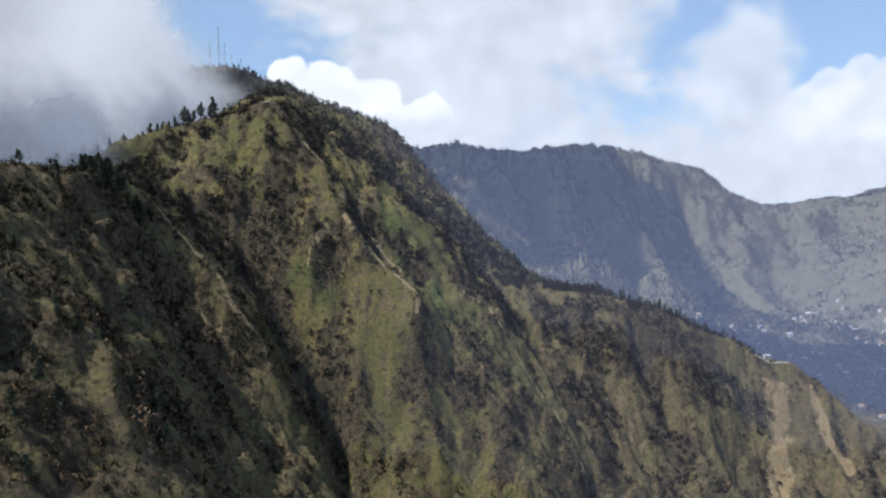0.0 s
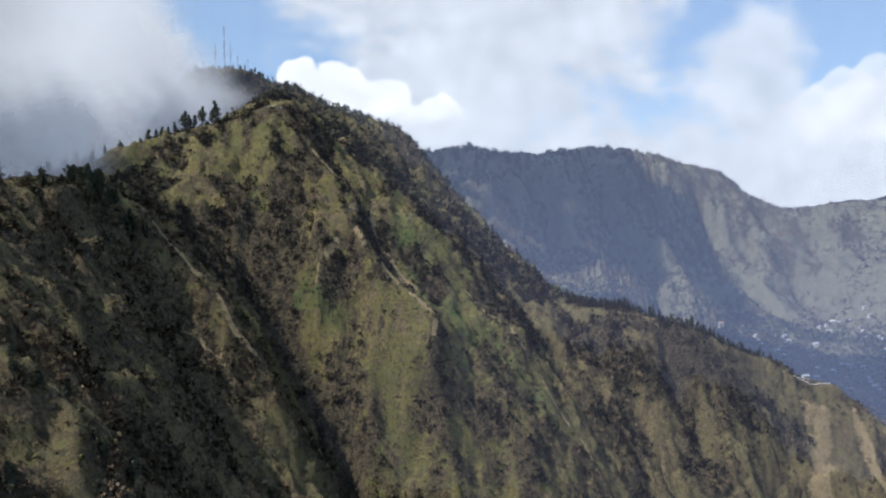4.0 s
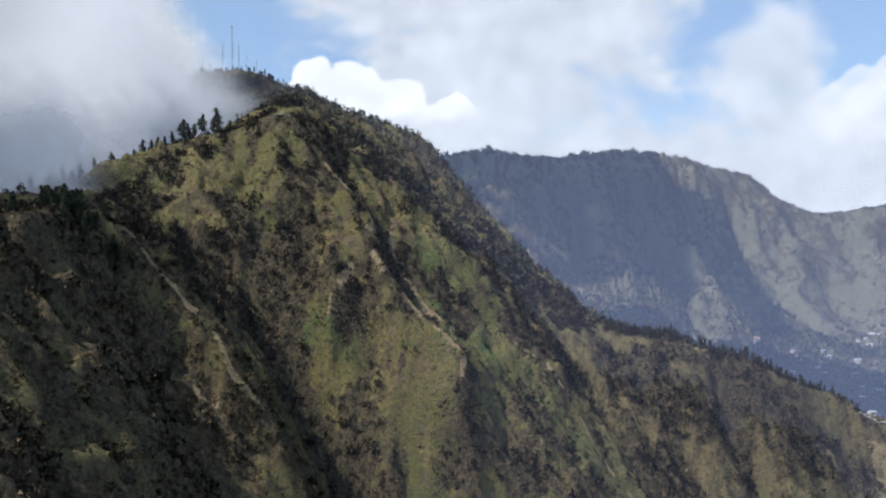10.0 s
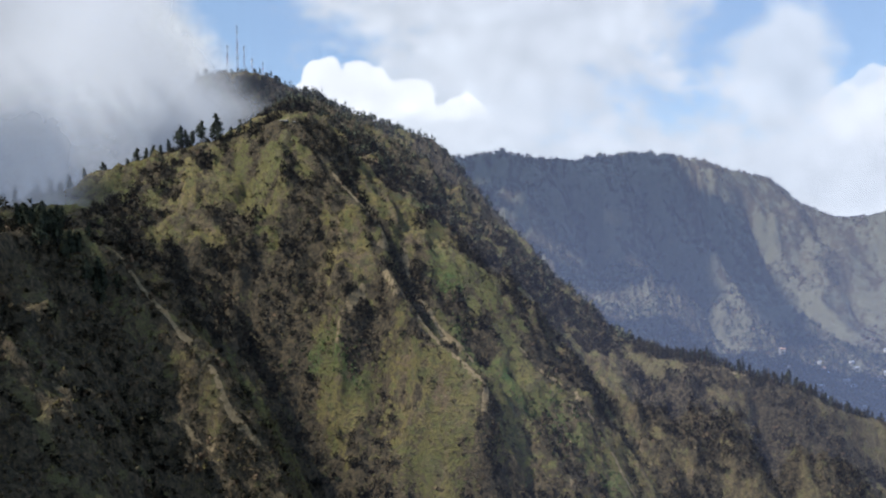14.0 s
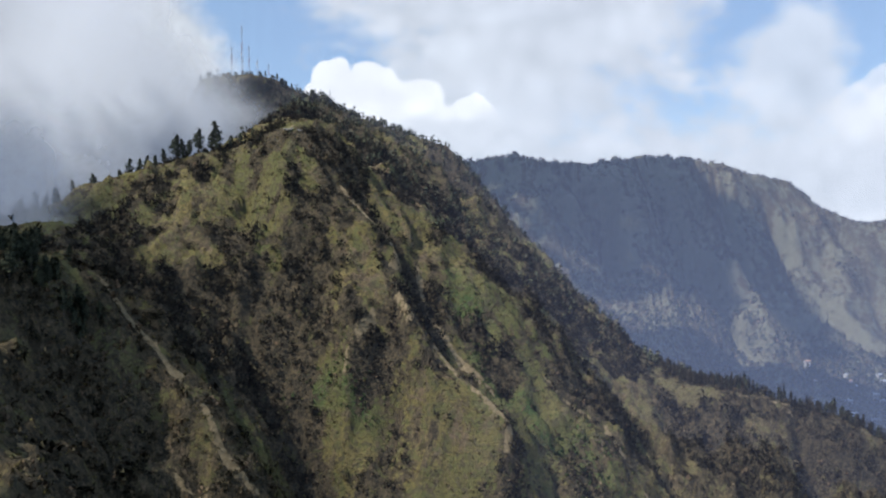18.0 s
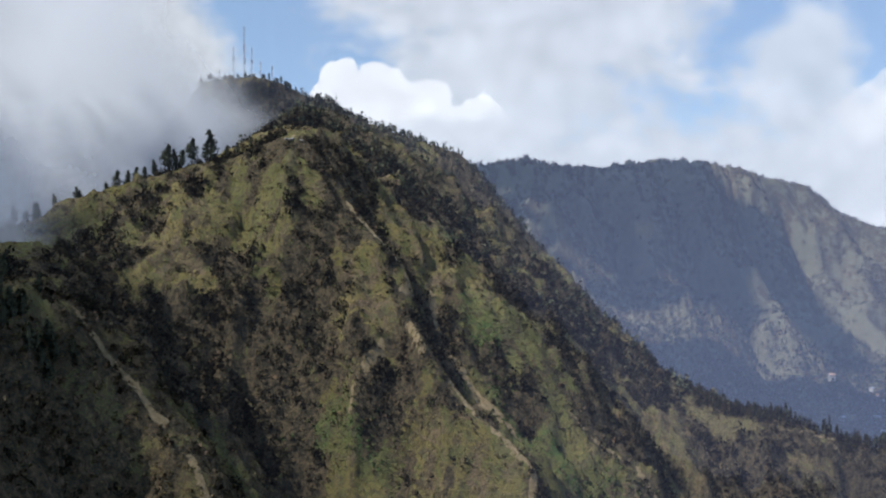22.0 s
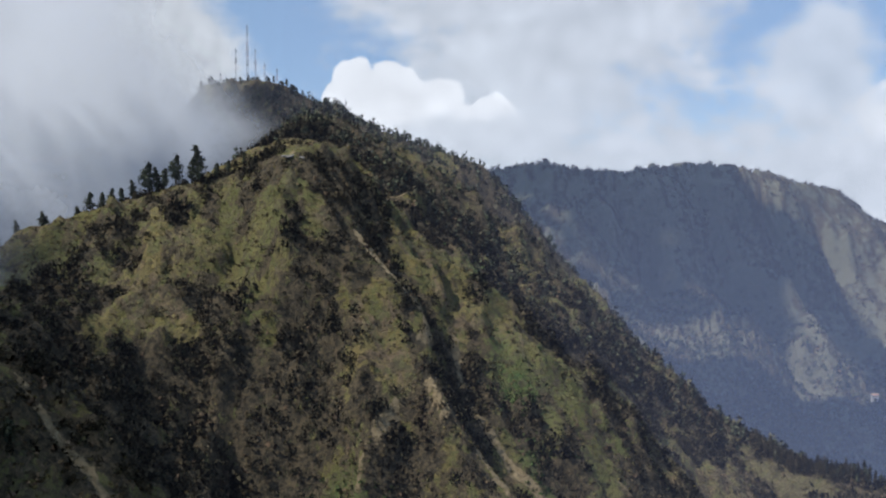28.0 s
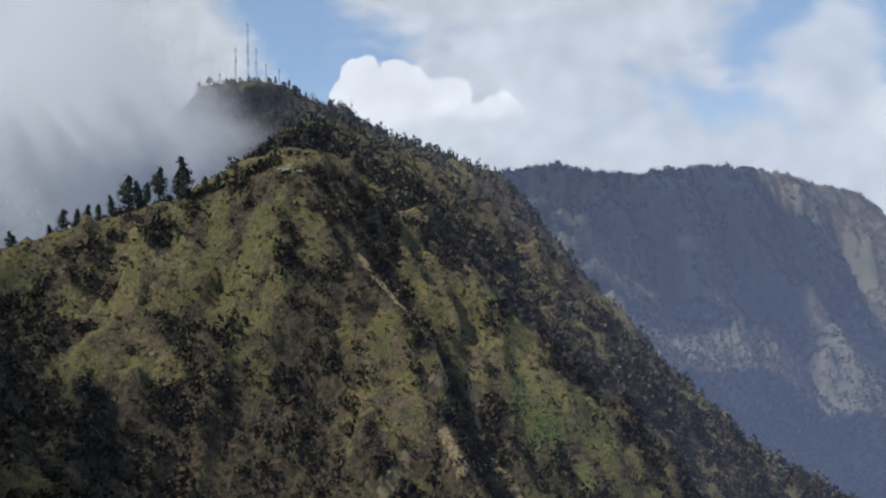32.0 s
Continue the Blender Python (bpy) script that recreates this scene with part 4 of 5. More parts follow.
# the row on the grassy west crest
CREST_ROW = ((-198, 657, 21, 2), (-203, 660, 14, 0), (-210, 657, 18, 1), (-217, 659, 12, 0), (-224, 656, 19, 1), (-221, 660, 14, 2), (-232, 657, 12, 2), (-237, 654, 9, 0), (-243, 655, 13, 2), (-247, 655, 11, 0),
             (-253, 654, 12, 1), (-259, 653, 10, 0), (-272, 645, 12, 1), (-282, 640, 10, 2), (-291, 637, 15, 0), (-296, 635, 10, 1), (-301, 632, 12, 0), (-308, 628, 16, 1),
             (-312, 625, 11, 0), (-317, 620, 14, 2), (-322, 615, 15, 1), (-328, 608, 12, 0), (-191, 661, 9, 0), (-186, 664, 8, 1), (-179, 668, 8, 0))
for x, y, tall, kind in CREST_ROW:
    tree(x, y, 0.86 * tall, kind, "tall dark tree standing on the grassy crest", "trees along the west crest")
row = np.array([(v[0], v[1]) for v in CREST_ROW], float)
j = rng.integers(0, len(row), 190)
x, y = row[j, 0] + rng.normal(size=190) * 4, row[j, 1] + rng.normal(size=190) * 3
scattered("crest_bushes", thickets, x, y, rng.uniform(0.8, 2.3, 190), rng.uniform(0.9, 1.5, 190), needle_mat, "dark bushes under the trees of the grassy crest", "bushes", 0.2)
# the grove on the left crest
for j in range(26):
    a, b = rng.uniform(0, 1), rng.normal()
    tree(-241 + 24 * a + 2 * b, 512 - 34 * a + 5 * b, rng.uniform(9, 14), j % 4, "dark tree in a close grove on the crest", "trees of the dark grove")
for j in range(20):
    a, b = rng.uniform(0, 1), rng.normal()
    tree(-224 + 26 * a + b, 494 + 10 * a + 6 * b, rng.uniform(8, 12), j % 3, "dark tree in a close grove on the crest", "trees of the dark grove")
for x, y, tall, kind in ((-256, 500, 14, 0), (-218, 520, 9, 2), (-246, 455, 11, 1), (-258, 440, 13, 2), (-236, 420, 9, 3), (-247, 405, 13, 0), (-254, 392, 15, 2), (-238, 360, 10, 1)):
    tree(x, y, tall, kind, "dark tree on the shaded near crest", "trees along the shaded crest")
for x, y, tall, kind in ((-124, 226, 10, 4), (-128, 218, 8, 3), (-125, 215, 7, 4), (-119, 229, 9, 1), (-101, 261, 11, 4), (-95, 251, 9, 3), (-130, 250, 7, 4), (-124, 253, 8, 0), (-116, 252, 8, 4), (-130, 236, 6, 4), (-107, 255, 7, 2), (-128, 247, 7, 4), (-114, 200, 8, 3)):
    tree(x, y, tall, kind, "slender tree on the grassy lower spur", "trees of the lower spur")
# along the summit and the shoulder
spine = np.array(RUNS["summit_spine"][3:14], float)
for j in range(70):
    f = (j + rng.uniform(0, 0.9)) / 70 * (len(spine) - 1)
    p = spine[int(f)] + (spine[min(int(f) + 1, len(spine) - 1)] - spine[int(f)]) * (f % 1)
    tree(p[0] + rng.normal() * 3, p[1] + rng.normal() * 5, rng.uniform(5, 9.5) if j < 28 else rng.uniform(4, 7.5), int(rng.integers(0, 5)), "small highland tree on the wooded skyline", "trees along the summit spine")
# the dense strip of slim trees behind the crest track
strip = np.array(RUNS["summit_spine"][-3:-1] + RUNS["road_crest"][:7], float)
f = rng.uniform(0, len(strip) - 1.001, 520)
i0 = f.astype(int)
p = strip[i0] + (strip[i0 + 1] - strip[i0]) * (f % 1)[:, None]
x, y = p[:, 0] + rng.normal(size=len(f)) * 2, p[:, 1] + rng.uniform(3, 26, len(f))
scattered("strip_of_trees", spires, x, y, rng.uniform(0.9, 1.5, len(x)), rng.uniform(1.2, 1.9, len(x)), needle_mat, "dense strip of slim dark trees behind the crest track", "trees")
# behind the road on the right crest
spine = np.array(RUNS["road_crest"][:7], float)
for j in range(60):
    f = rng.uniform(0, 1) ** 0.9 * (len(spine) - 1.001)
    p = spine[int(f)] + (spine[int(f) + 1] - spine[int(f)]) * (f % 1)
    tree(p[0] + rng.normal() * 2, p[1] + rng.uniform(6, 20), rng.uniform(6, 10), 2 if j % 3 else 0, "slim dark tree in the row behind the crest track", "trees behind the crest track")

# ---- masts, walls and houses ----


def part(name, bm, mat, parent, label=""):
    """Links a bmesh as one mesh under a thing or part."""
    me = bpy.data.meshes.new(name)
    bm.to_mesh(me)
    bm.free()
    me.materials.append(mat)
    ob = new(name, me)
    ob.parent = parent
    return tagged(ob, label)


def bar(bm, a, b, thick, thick2=None):
    """A square bar from a to b."""
    a, b = Vector(a), Vector(b)
    turn = (b - a).to_track_quat("Z", "Y").to_matrix().to_4x4()
    m = Matrix.Translation((a + b) / 2) @ turn @ Matrix.Diagonal((thick, thick2 or thick, (b - a).length, 1))
    bmesh.ops.create_cube(bm, size=1, matrix=m)


def box(bm, x0, x1, y0, y1, z0, z1, bevel=0.0):
    done = bmesh.ops.create_cube(bm, size=1, matrix=Matrix.Translation(((x0 + x1) / 2, (y0 + y1) / 2, (z0 + z1) / 2)) @ Matrix.Diagonal((x1 - x0, y1 - y0, z1 - z0, 1)))
    if bevel:
        edges = {e for v in done["verts"] for e in v.link_edges}
        bmesh.ops.bevel(bm, geom=list(edges), offset=bevel, segments=2, affect="EDGES")


def plain(name, a, b, rough=0.7, metal=0.0, scale=1.5):
    mat, k, shader = material(name, rough)
    k.put(shader.inputs["Base Color"], k.mix(k.ramp(k.noise(k.add("ShaderNodeTexCoord").outputs["Object"], scale, 6, 0.65), 0.3, 0.7), a, b))
    shader.inputs["Metallic"].default_value = metal
    return mat


steel = plain("galvanised_steel", (0.34, 0.34, 0.35), (0.50, 0.50, 0.51), 0.55, 0.3)
red_paint = plain("faded_red_paint", (0.30, 0.07, 0.05), (0.42, 0.13, 0.10), 0.6)
panel_grey = plain("antenna_grey", (0.22, 0.23, 0.24), (0.36, 0.37, 0.38), 0.5)
dish_white = plain("dish_white", (0.62, 0.62, 0.60), (0.78, 0.78, 0.76), 0.5)


def mast(x, y, tall, half, drums, panels, label):
    """A four-legged lattice mast with its antennas."""
    root = tagged(new("radio_mast"), label, "radio mast", "masts on the summit")
    root.location = (x, y, float(height(x, y)) - 0.4)
    taper = lambda z: half * (1 - 0.45 * z / tall)
    corners = ((1, 1), (-1, 1), (-1, -1), (1, -1))
    for cx, cy in corners:
        bm = bmesh.new()
        bar(bm, (cx * half, cy * half, 0), (cx * taper(tall), cy * taper(tall), tall), 0.1)
        part("leg", bm, steel, root)
    bays = max(4, int(tall / 2.6))
    for band in range(3):
        bm = bmesh.new()
        for j in range(bays):
            if j * 3 // bays != band:
                continue
            z0, z1 = tall * j / bays, tall * (j + 1) / bays
            for (ax, ay), (bx, by) in zip(corners, corners[1:] + corners[:1]):
                bar(bm, (ax * taper(z0), ay * taper(z0), z0), (bx * taper(z1), by * taper(z1), z1), 0.055)
                bar(bm, (ax * taper(z1), ay * taper(z1), z1), (bx * taper(z1), by * taper(z1), z1), 0.055)
        part("bracing", bm, red_paint if band == 1 else steel, root, "faded red painted bracing" if band == 1 else "")
    bm = bmesh.new()
    bar(bm, (0, 0, tall - 0.5), (0, 0, tall + 3.2), 0.14)
    part("lightning_rod", bm, steel, root)
    for f, turn in panels:
        bm = bmesh.new()
        z, r = tall * f, taper(tall * f) + 0.45
        for a in (turn, turn + 120, turn + 240):
            ca, sa = math.cos(radians(a)), math.sin(radians(a))
            bar(bm, (r * ca, r * sa, z - 1.1), (r * ca, r * sa, z + 1.1), 0.34, 0.22)
            bar(bm, (0, 0, z), (r * ca, r * sa, z), 0.08)
        part("panel_antenna", bm, panel_grey, root)
    for f, turn, size in drums:
        bm = bmesh.new()
        z, r = tall * f, taper(tall * f) + 0.5
        ca, sa = math.cos(radians(turn)), math.sin(radians(turn))
        m = Matrix.Translation((r * ca, r * sa, z)) @ Vector((ca, sa, 0)).to_track_quat("Z", "Y").to_matrix().to_4x4()
        bmesh.ops.create_cone(bm, cap_ends=True, segments=18, radius1=size * 0.55, radius2=size, depth=size * 0.7, matrix=m)
        part("dish", bm, dish_white, root, "white drum dish")
    return root


mast(-305, 1037, 54, 0.95, ((0.42, 250, 0.8), (0.3, 300, 0.7)), ((0.97, 0), (0.86, 20), (0.62, 40), (0.55, 10), (0.5, 70), (0.36, 30), (0.3, 0)), "tall grey lattice mast with antennas at several heights")
mast(-317, 1037, 32, 0.8, ((0.3, 260, 0.7),), ((0.95, 10), (0.7, 30), (0.62, 50)), "grey lattice mast with panel antennas on the summit")
mast(-298, 1040, 33, 0.8, (), ((0.96, 20), (0.6, 0)), "slender grey lattice mast on the summit")
mast(-287, 1035, 18, 0.8, ((0.8, 260, 0.9), (0.62, 290, 0.9)), ((0.95, 0),), "short lattice mast with white drum dishes")
mast(-275, 1037, 18, 0.7, (), ((0.9, 30),), "short grey lattice mast near the summit edge")
mast(-334, 1040, 13, 0.55, (), ((0.9, 0),), "thin short mast half lost in cloud")
mast(-345, 1042, 12, 0.55, (), ((0.9, 40),), "thin short mast half lost in cloud")
mast(-196, 990, 19, 0.5, (), (), "thin bare mast standing on the wooded shoulder")
mast(-166, 968, 12, 0.45, (), (), "thin bare mast standing on the wooded shoulder")

# pale outcrop on the knob
rock_mat = plain("pale_weathered_rock", (0.13, 0.118, 0.10), (0.25, 0.228, 0.195), 0.9, 0.0, 0.8)
outcrop = tagged(new("rock_outcrop"), "pale weathered rock outcrop on the grassy knob", "rock")
outcrop.location = (-150, 651, float(height(-150, 651)) - 0.9)
gen = np.random.default_rng(5)
for j in range(9):
    bm = bmesh.new()
    c = Vector((gen.normal() * 2.6, gen.normal() * 1.6, -0.1 + 0.2 * gen.normal()))
    bmesh.ops.create_icosphere(bm, subdivisions=3, radius=1, matrix=Matrix.Translation(c) @ pose(0, 0, 0, *gen.uniform(-14, 14, 2), gen.uniform(0, 360)) @ Matrix.Diagonal((gen.uniform(1.3, 2.4), gen.uniform(1.1, 1.9), gen.uniform(0.35, 0.6), 1)))
    for v in bm.verts:
        v.co += (v.co - c) * 0.38 * noise.noise(v.co * 0.9 + Vector((j * 9, 0, 0)))
    part("boulder", bm, rock_mat, outcrop)

# terrace with its white wall on the right-hand crest
white_wall = plain("weathered_white_wall", (0.30, 0.285, 0.26), (0.56, 0.54, 0.50), 0.85, 0.0, 0.6)
concrete = plain("grey_concrete", (0.30, 0.29, 0.27), (0.45, 0.44, 0.41), 0.9, 0.0, 0.7)
rust_roof = plain("rusty_sheet_roof", (0.22, 0.12, 0.08), (0.38, 0.26, 0.19), 0.7, 0.0, 0.5)
grey_roof = plain("grey_sheet_roof", (0.22, 0.23, 0.24), (0.38, 0.39, 0.40), 0.6, 0.2, 0.5)
pale_roof = plain("pale_sheet_roof", (0.34, 0.34, 0.34), (0.5, 0.5, 0.5), 0.55, 0.1, 0.5)
dark_glass = plain("dark_window_glass", (0.02, 0.022, 0.025), (0.05, 0.055, 0.06), 0.15)
wall = tagged(new("terrace_wall"), "long weathered white retaining wall along the terrace", "wall")
x0, y0 = 304, 728
wall.location = (x0, y0, float(height(x0 + 18, y0)) - 1.2)
for j in range(9):
    bm = bmesh.new()
    drop = float(height(x0 + 4 * j + 2, y0) - height(x0 + 18, y0))
    box(bm, 4 * j + 0.01, 4 * j + 3.99, -0.2, 0.2, drop - 1.5, drop + 1.8, 0.03)
    part("wall_panel", bm, white_wall, wall)
    bm = bmesh.new()
    box(bm, 4 * j - 0.2, 4 * j + 0.2, -0.3, 0.3, drop - 1.5, drop + 1.95, 0.03)
    part("post", bm, concrete, wall)


def house(x, y, wide, deep, tall, turn, roof_mat, label, group):
    """A small gabled house: walls, two roof slopes, door and windows."""
    root = tagged(new("house"), label, "house", group)
    around = height(np.array([x - 5, x + 5, x, x]), np.array([y, y, y - 5, y + 5]))
    root.matrix_basis = pose(x, y, float(around.min()), 0, 0, turn)
    base = float(around.max() - around.min()) + 0.3
    bm = bmesh.new()
    box(bm, -wide / 2, wide / 2, -deep / 2, deep / 2, -0.5, base + tall)
    part("wall", bm, white_wall, root)
    rise = deep * 0.28
    for sgn in (-1, 1):
        bm = bmesh.new()
        low = [(-wide / 2 - 0.4, sgn * (deep / 2 + 0.5), base + tall - 0.15), (wide / 2 + 0.4, sgn * (deep / 2 + 0.5), base + tall - 0.15), (wide / 2 + 0.4, 0, base + tall + rise), (-wide / 2 - 0.4, 0, base + tall + rise)]
        bottom = [bm.verts.new(p) for p in low]
        top = [bm.verts.new((p[0], p[1], p[2] + 0.15)) for p in low]
        bm.faces.new(bottom), bm.faces.new(top)
        for j in range(4):
            bm.faces.new((bottom[j], bottom[(j + 1) % 4], top[(j + 1) % 4], top[j]))
        bmesh.ops.recalc_face_normals(bm, faces=bm.faces)
        part("roof", bm, roof_mat, root)
    for sx in (-1, 1):
        bm = bmesh.new()
        v = [bm.verts.new((sx * wide / 2, -deep / 2, base + tall)), bm.verts.new((sx * wide / 2, deep / 2, base + tall)), bm.verts.new((sx * wide / 2, 0, base + tall + rise)),
             bm.verts.new((sx * (wide / 2 - 0.2), -deep / 2, base + tall)), bm.verts.new((sx * (wide / 2 - 0.2), deep / 2, base + tall)), bm.verts.new((sx * (wide / 2 - 0.2), 0, base + tall + rise))]
        for f in ((0, 1, 2), (5, 4, 3), (0, 3, 4, 1), (1, 4, 5, 2), (2, 5, 3, 0)):
            bm.faces.new([v[i] for i in f])
        part("gable", bm, white_wall, root)
    for fx, half, z0, z1, name in ((-0.28, 0.6, 1.0, 2.2, "window"), (0.28, 0.6, 1.0, 2.2, "window"), (0.0, 0.5, 0.1, 2.1, "door")):
        bm = bmesh.new()
        box(bm, fx * wide - half, fx * wide + half, -deep / 2 - 0.05, -deep / 2 + 0.1, base + z0, base + z1)
        part(name, bm, dark_glass if name == "window" else rust_roof, root)
    return root


house(322, 738, 5.5, 4, 2.1, 8, grey_roof, "low white house with a sheet roof on the terrace", "")
gen = np.random.default_rng(77)
roofs = (rust_roof, grey_roof, pale_roof, grey_roof, rust_roof)
looks = ("small white village house with a rusty sheet roof", "small white village house with a grey sheet roof", "small white village house with a pale shiny roof",
         "small white village house with a grey sheet roof", "small white village house with a rusty sheet roof")
made = 0
while made < 130:
    x, y = gen.uniform(430, 1150), gen.uniform(1080, 1760)
    if fbm(np.array(x), np.array(y), 140, 2, 111) + 0.35 < gen.uniform(0, 0.8) or abs(height(x + 6, y) - height(x - 6, y)) > 7 or height(x, y) > 75:
        continue
    pick = int(gen.integers(0, 5))
    house(x, y, gen.uniform(6.5, 11), gen.uniform(5, 7.5), gen.uniform(2.4, 4.2), gen.uniform(-30, 60), roofs[pick], looks[pick], "houses of the valley village")
    made += 1

# ---- cloud and haze ----


def veil(name, y, x0, x1, z0, z1, mat, label, category):
    """A slack vertical layer of drifting vapour."""
    cols, rows = 24, 12
    xs, zs = np.meshgrid(np.linspace(x0, x1, cols), np.linspace(z0, z1, rows))
    ys = y + 10 * fbm(xs, zs, 150, 2, int(y))
    idx = np.arange(cols * rows).reshape(rows, cols)
    quads = np.stack([idx[:-1, :-1], idx[:-1, 1:], idx[1:, 1:], idx[1:, :-1]], -1).reshape(-1, 4)
    return tagged(new(name, mesh_of(name, np.stack([xs, ys, zs], -1).reshape(-1, 3), quads, mat, True)), label, category, kind="structure")


def vapour(name, colour, density):
    """Droplets that scatter evenly: half forward, half back. density(k, position) gives how much light they stop."""
    mat = bpy.data.materials.new(name)
    mat.use_nodes = True
    k = Nodes(mat.node_tree)
    pos = k.add("ShaderNodeTexCoord").outputs["Object"]
    facing = k.add("ShaderNodeCombineXYZ", X=SUN.x, Y=SUN.y, Z=SUN.z).outputs[0]
    scatter = k.add("ShaderNodeBsdfDiffuse", Color=(*colour, 1), Normal=facing)
    mixed = k.add("ShaderNodeMixShader", Fac=density(k, pos))
    k.put(mixed.inputs[1], k.add("ShaderNodeBsdfTransparent").outputs[0])
    k.put(mixed.inputs[2], scatter.outputs[0])
    k.put(k.add("ShaderNodeOutputMaterial").inputs[0], mixed.outputs[0])
    return mat


def haze_density(k, pos):
    x, y, z = k.split(pos)
    return k.math("MULTIPLY", k.ramp(z, 60.0, 520.0, 0.88, 0.32), k.ramp(k.noise(pos, 0.0012, 2, 0.5), 0.3, 0.7, 0.064, 0.078))


haze_mat = vapour("valley_haze", (0.43, 0.56, 0.91), haze_density)


def air_density(k, pos):
    x, y, z = k.split(pos)
    return k.ramp(x, -110.0, 40.0, 0.005, 0.024)


air_mat = vapour("near_haze", (0.52, 0.58, 0.86), air_density)
for y in (535, 690):
    veil("haze", y, -420, 900, -300, 700, air_mat, "thin bluish haze hanging in the valley air", "haze")
veil("haze", 855, -420, 1200, -300, 700, vapour("summit_haze", (0.50, 0.57, 0.82), lambda k, pos: k.ramp(k.split(pos)[0], -330.0, -60.0, 0.044, 0.024)), "thin bluish haze hanging before the summit", "haze")
for y in (1060, 1110, 1180):
    veil("haze", y, -310, 3200, -200, 900, haze_mat, "thin bluish haze hanging in the valley air", "haze")


def bank_density(edge, width, most):
    def density(k, pos):
        x, y, z = k.split(pos)
        drift = k.math("MULTIPLY", k.math("SUBTRACT", k.noise(pos, 0.012, 6, 0.6, 0.4), 0.5), 95.0)
        lean = k.math("MULTIPLY", k.math("MAXIMUM", k.math("SUBTRACT", z, 400.0), 0.0), 0.6)
        reach = k.math("SUBTRACT", k.math("SUBTRACT", edge, k.math("ADD", x, lean)), drift)
        body = k.ramp(reach, 0.0, width)
        return k.math("MULTIPLY", body, k.ramp(k.noise(pos, 0.009, 5, 0.6), 0.3, 0.62, most * 0.86, most))
    return density


for j, (y, edge, width, most) in enumerate(((800, -196, 75, 0.985), (860, -330, 110, 0.85))):
    veil("cloud_bank", y, -1300, edge + 75, 150, 1000, vapour("cloud_droplets", (0.55, 0.57, 0.60), bank_density(edge, width, most)), "soft grey-white cloud bank drifting over the crest", "cloud")
# the bank's upper part leans out over the crest and shades what is under it
cols, rows = 30, 14
fx, fy = np.meshgrid(np.linspace(0, 1, cols), np.linspace(0, 1, rows))
px, py = -310 - 1070 * fx, 170 + 690 * fy
pz = 720 - 175 * fy + 25 * fbm(px, py, 130, 3, 3)
idx = np.arange(cols * rows).reshape(rows, cols)


def roof_density(k, pos):
    x, y, z = k.split(pos)
    ragged = k.math("MULTIPLY", k.math("SUBTRACT", k.noise(pos, 0.012, 5, 0.6), 0.5), 90.0)
    west_of = k.ramp(k.math("ADD", k.math("SUBTRACT", k.math("ADD", k.ramp(y, 490.0, 530.0, -396.0, -415.0), k.ramp(y, 640.0, 710.0, 0.0, 85.0)), x), ragged), 0.0, 40.0)
    north_of = k.ramp(k.math("ADD", k.math("SUBTRACT", y, 300.0), ragged), 0.0, 90.0)
    thin = k.ramp(k.math("ADD", y, ragged), 708.0, 752.0, 1.0, 0.0)
    return k.math("MULTIPLY", k.math("MULTIPLY", k.math("MULTIPLY", west_of, north_of), thin), 0.76)


upper = mesh_of("cloud_bank", np.stack([px, py, pz], -1).reshape(-1, 3), np.stack([idx[:-1, :-1], idx[:-1, 1:], idx[1:, 1:], idx[1:, :-1]], -1).reshape(-1, 4), vapour("cloud_droplets", (0.70, 0.72, 0.75), roof_density), True)
tagged(new("cloud_bank", upper), "upper part of the drifting grey-white cloud bank", "cloud", kind="structure")


def wisp_density(k, pos):
    x, y, z = k.split(pos)
    drift = k.math("MULTIPLY", k.math("SUBTRACT", k.noise(pos, 0.016, 6, 0.6, 0.4), 0.5), 60.0)
    body = k.ramp(k.math("SUBTRACT", k.math("SUBTRACT", -232.0, x), drift), 0.0, 70.0)
    return k.math("MULTIPLY", k.math("MULTIPLY", body, k.ramp(k.math("ADD", z, drift), 345.0, 415.0, 1.0, 0.0)), k.ramp(k.noise(pos, 0.02, 5, 0.6), 0.3, 0.65, 0.35, 0.75))


wisp_mat = vapour("cloud_wisps", (0.52, 0.54, 0.57), wisp_density)
for y in (592, 660):
    veil("cloud_bank", y, -800, -195, 240, 450, wisp_mat, "thin cloud wisps drifting over the wooded crest", "cloud")


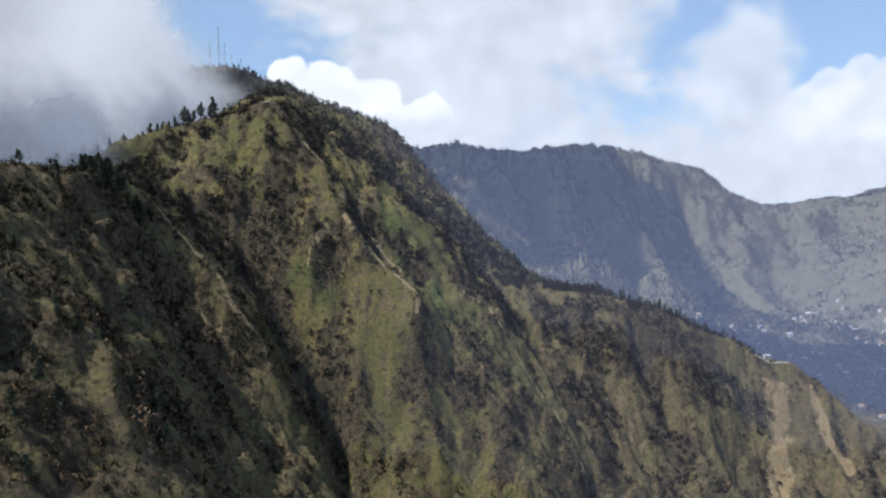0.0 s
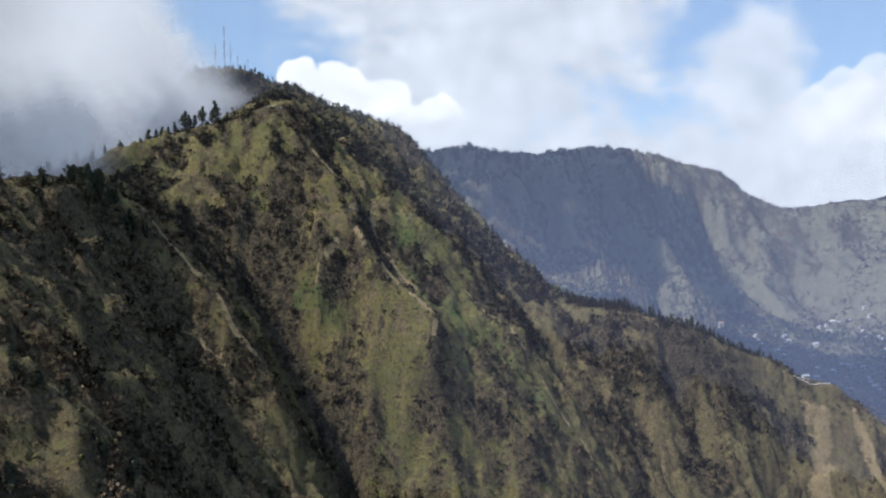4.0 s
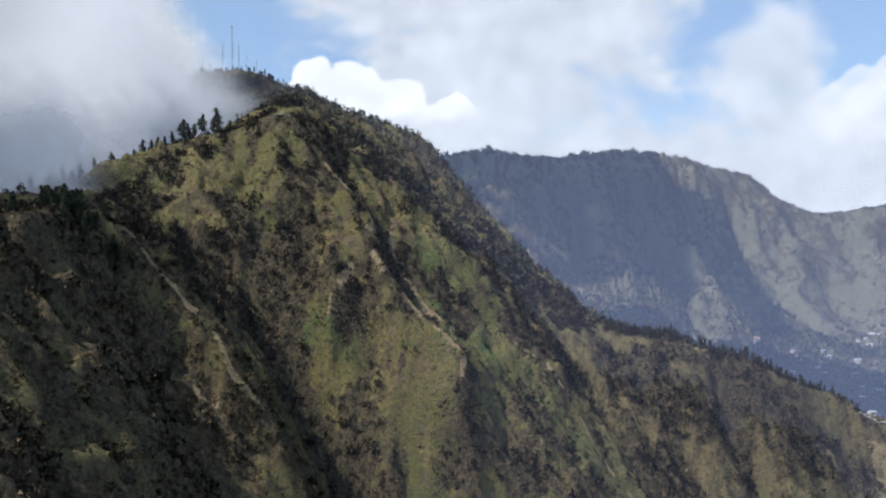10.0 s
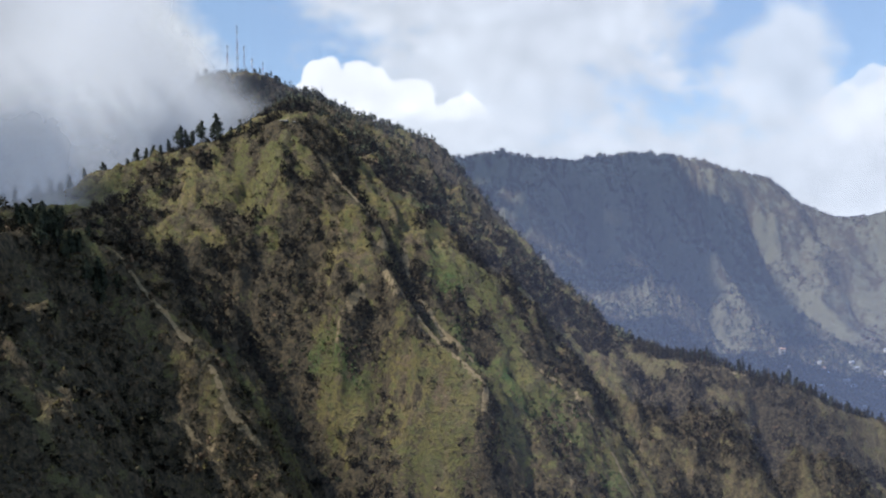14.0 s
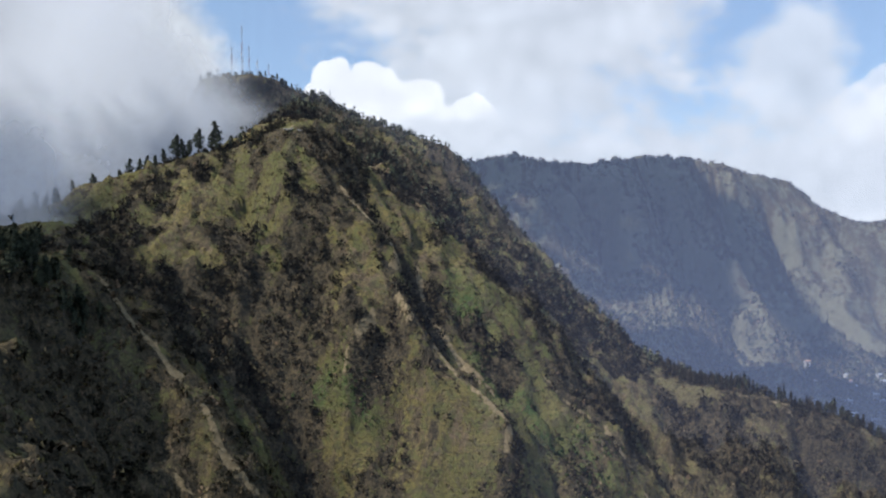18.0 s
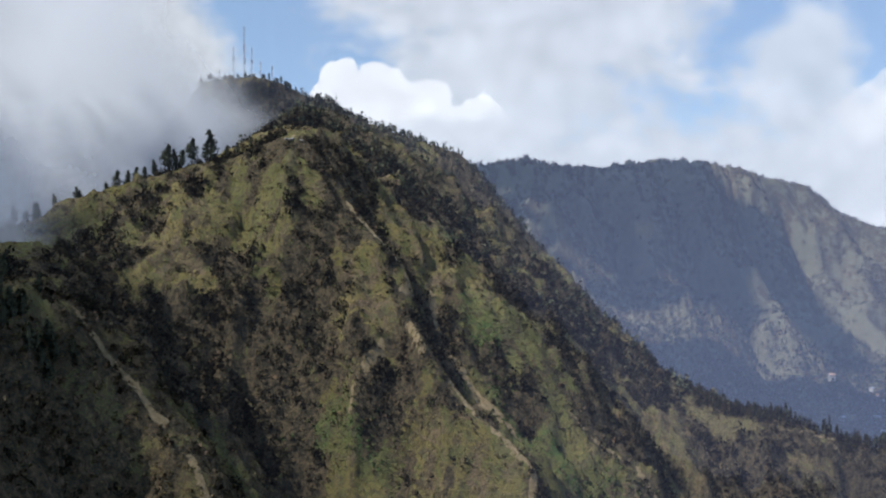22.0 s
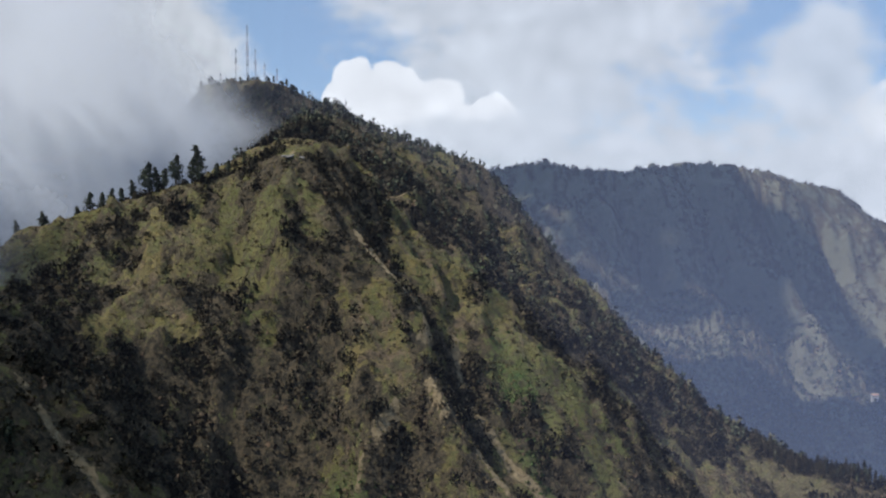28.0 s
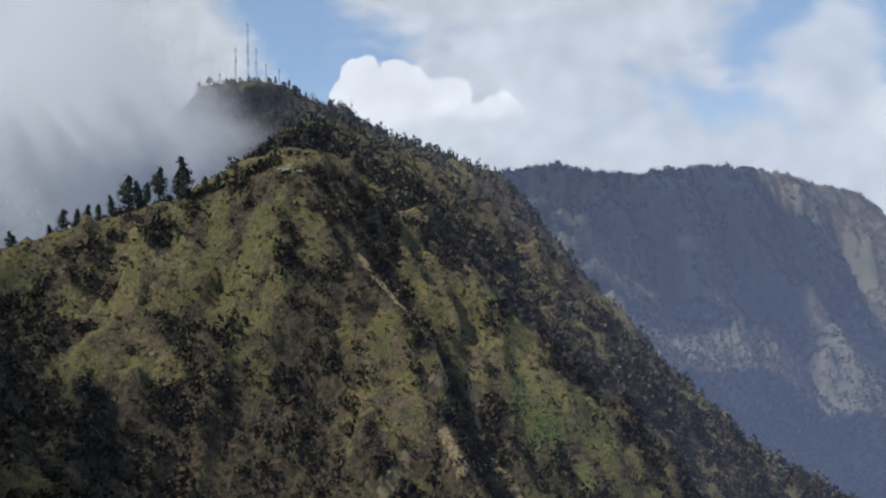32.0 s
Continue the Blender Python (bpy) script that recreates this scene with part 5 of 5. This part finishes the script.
# ---- cloud overhead, whose shade lies on the far mountain ----
cumulus_mat, k, shader = material("cloud_white", 1.0)
k.put(shader.inputs["Base Color"], k.mix(k.noise(k.add("ShaderNodeTexCoord").outputs["Object"], 0.01, 4, 0.6), (0.84, 0.85, 0.87), (0.95, 0.95, 0.95)))
UNDER = ((-260, 1840, 440), (-65, 1880, 450), (132, 1920, 455), (354, 1930, 458), (405, 1945, 440), (455, 1924, 381), (486, 1903, 331), (520, 1885, 282), (600, 1930, 217), (622, 1858, 163), (640, 1811, 121), (640, 1713, 68), (594, 1511, 57),
         (539, 1491, 61), (531, 1564, 84), (518, 1607, 117), (508, 1667, 161), (503, 1746, 208), (417, 1550, 156), (388, 1489, 116), (328, 1487, 150), (231, 1469, 166), (159, 1476, 174), (100, 1520, 200), (-60, 1600, 240), (-200, 1750, 330))
rise = 1750
bm = bmesh.new()
gen = np.random.default_rng(31)
side = SUN.cross(Vector((0, 0, 1))).normalized()
front = side.cross(SUN).normalized()
outline = [(Vector(p).dot(side), Vector(p).dot(front)) for p in UNDER]


def inside(a, b):
    odd = False
    for (a0, b0), (a1, b1) in zip(outline, outline[1:] + outline[:1]):
        if (b0 > b) != (b1 > b) and a < a0 + (a1 - a0) * (b - b0) / (b1 - b0):
            odd = not odd
    return odd


lo, hi = np.min(outline, 0), np.max(outline, 0)
gap = (Vector((170, 1610, 235)).dot(side), Vector((170, 1610, 235)).dot(front))
made = 0
while made < 900:
    a, b = gen.uniform(lo, hi)
    if not inside(a, b) or (math.hypot(a - gap[0], b - gap[1]) < 140 and gen.uniform() < 0.62):
        continue
    made += 1
    centre = side * a + front * b + SUN * (rise + gen.normal() * 25)
    done = bmesh.ops.create_icosphere(bm, subdivisions=1, radius=gen.uniform(16, 30), matrix=Matrix.Translation(centre))
    for v in done["verts"]:
        v.co += (v.co - centre) * 0.35 * noise.noise(v.co * 0.03)
me = bpy.data.meshes.new("cumulus_cloud")
bm.to_mesh(me)
bm.free()
me.materials.append(cumulus_mat)
tagged(new("cumulus_cloud", me), "white cumulus cloud high above the valley", "cloud", kind="structure")
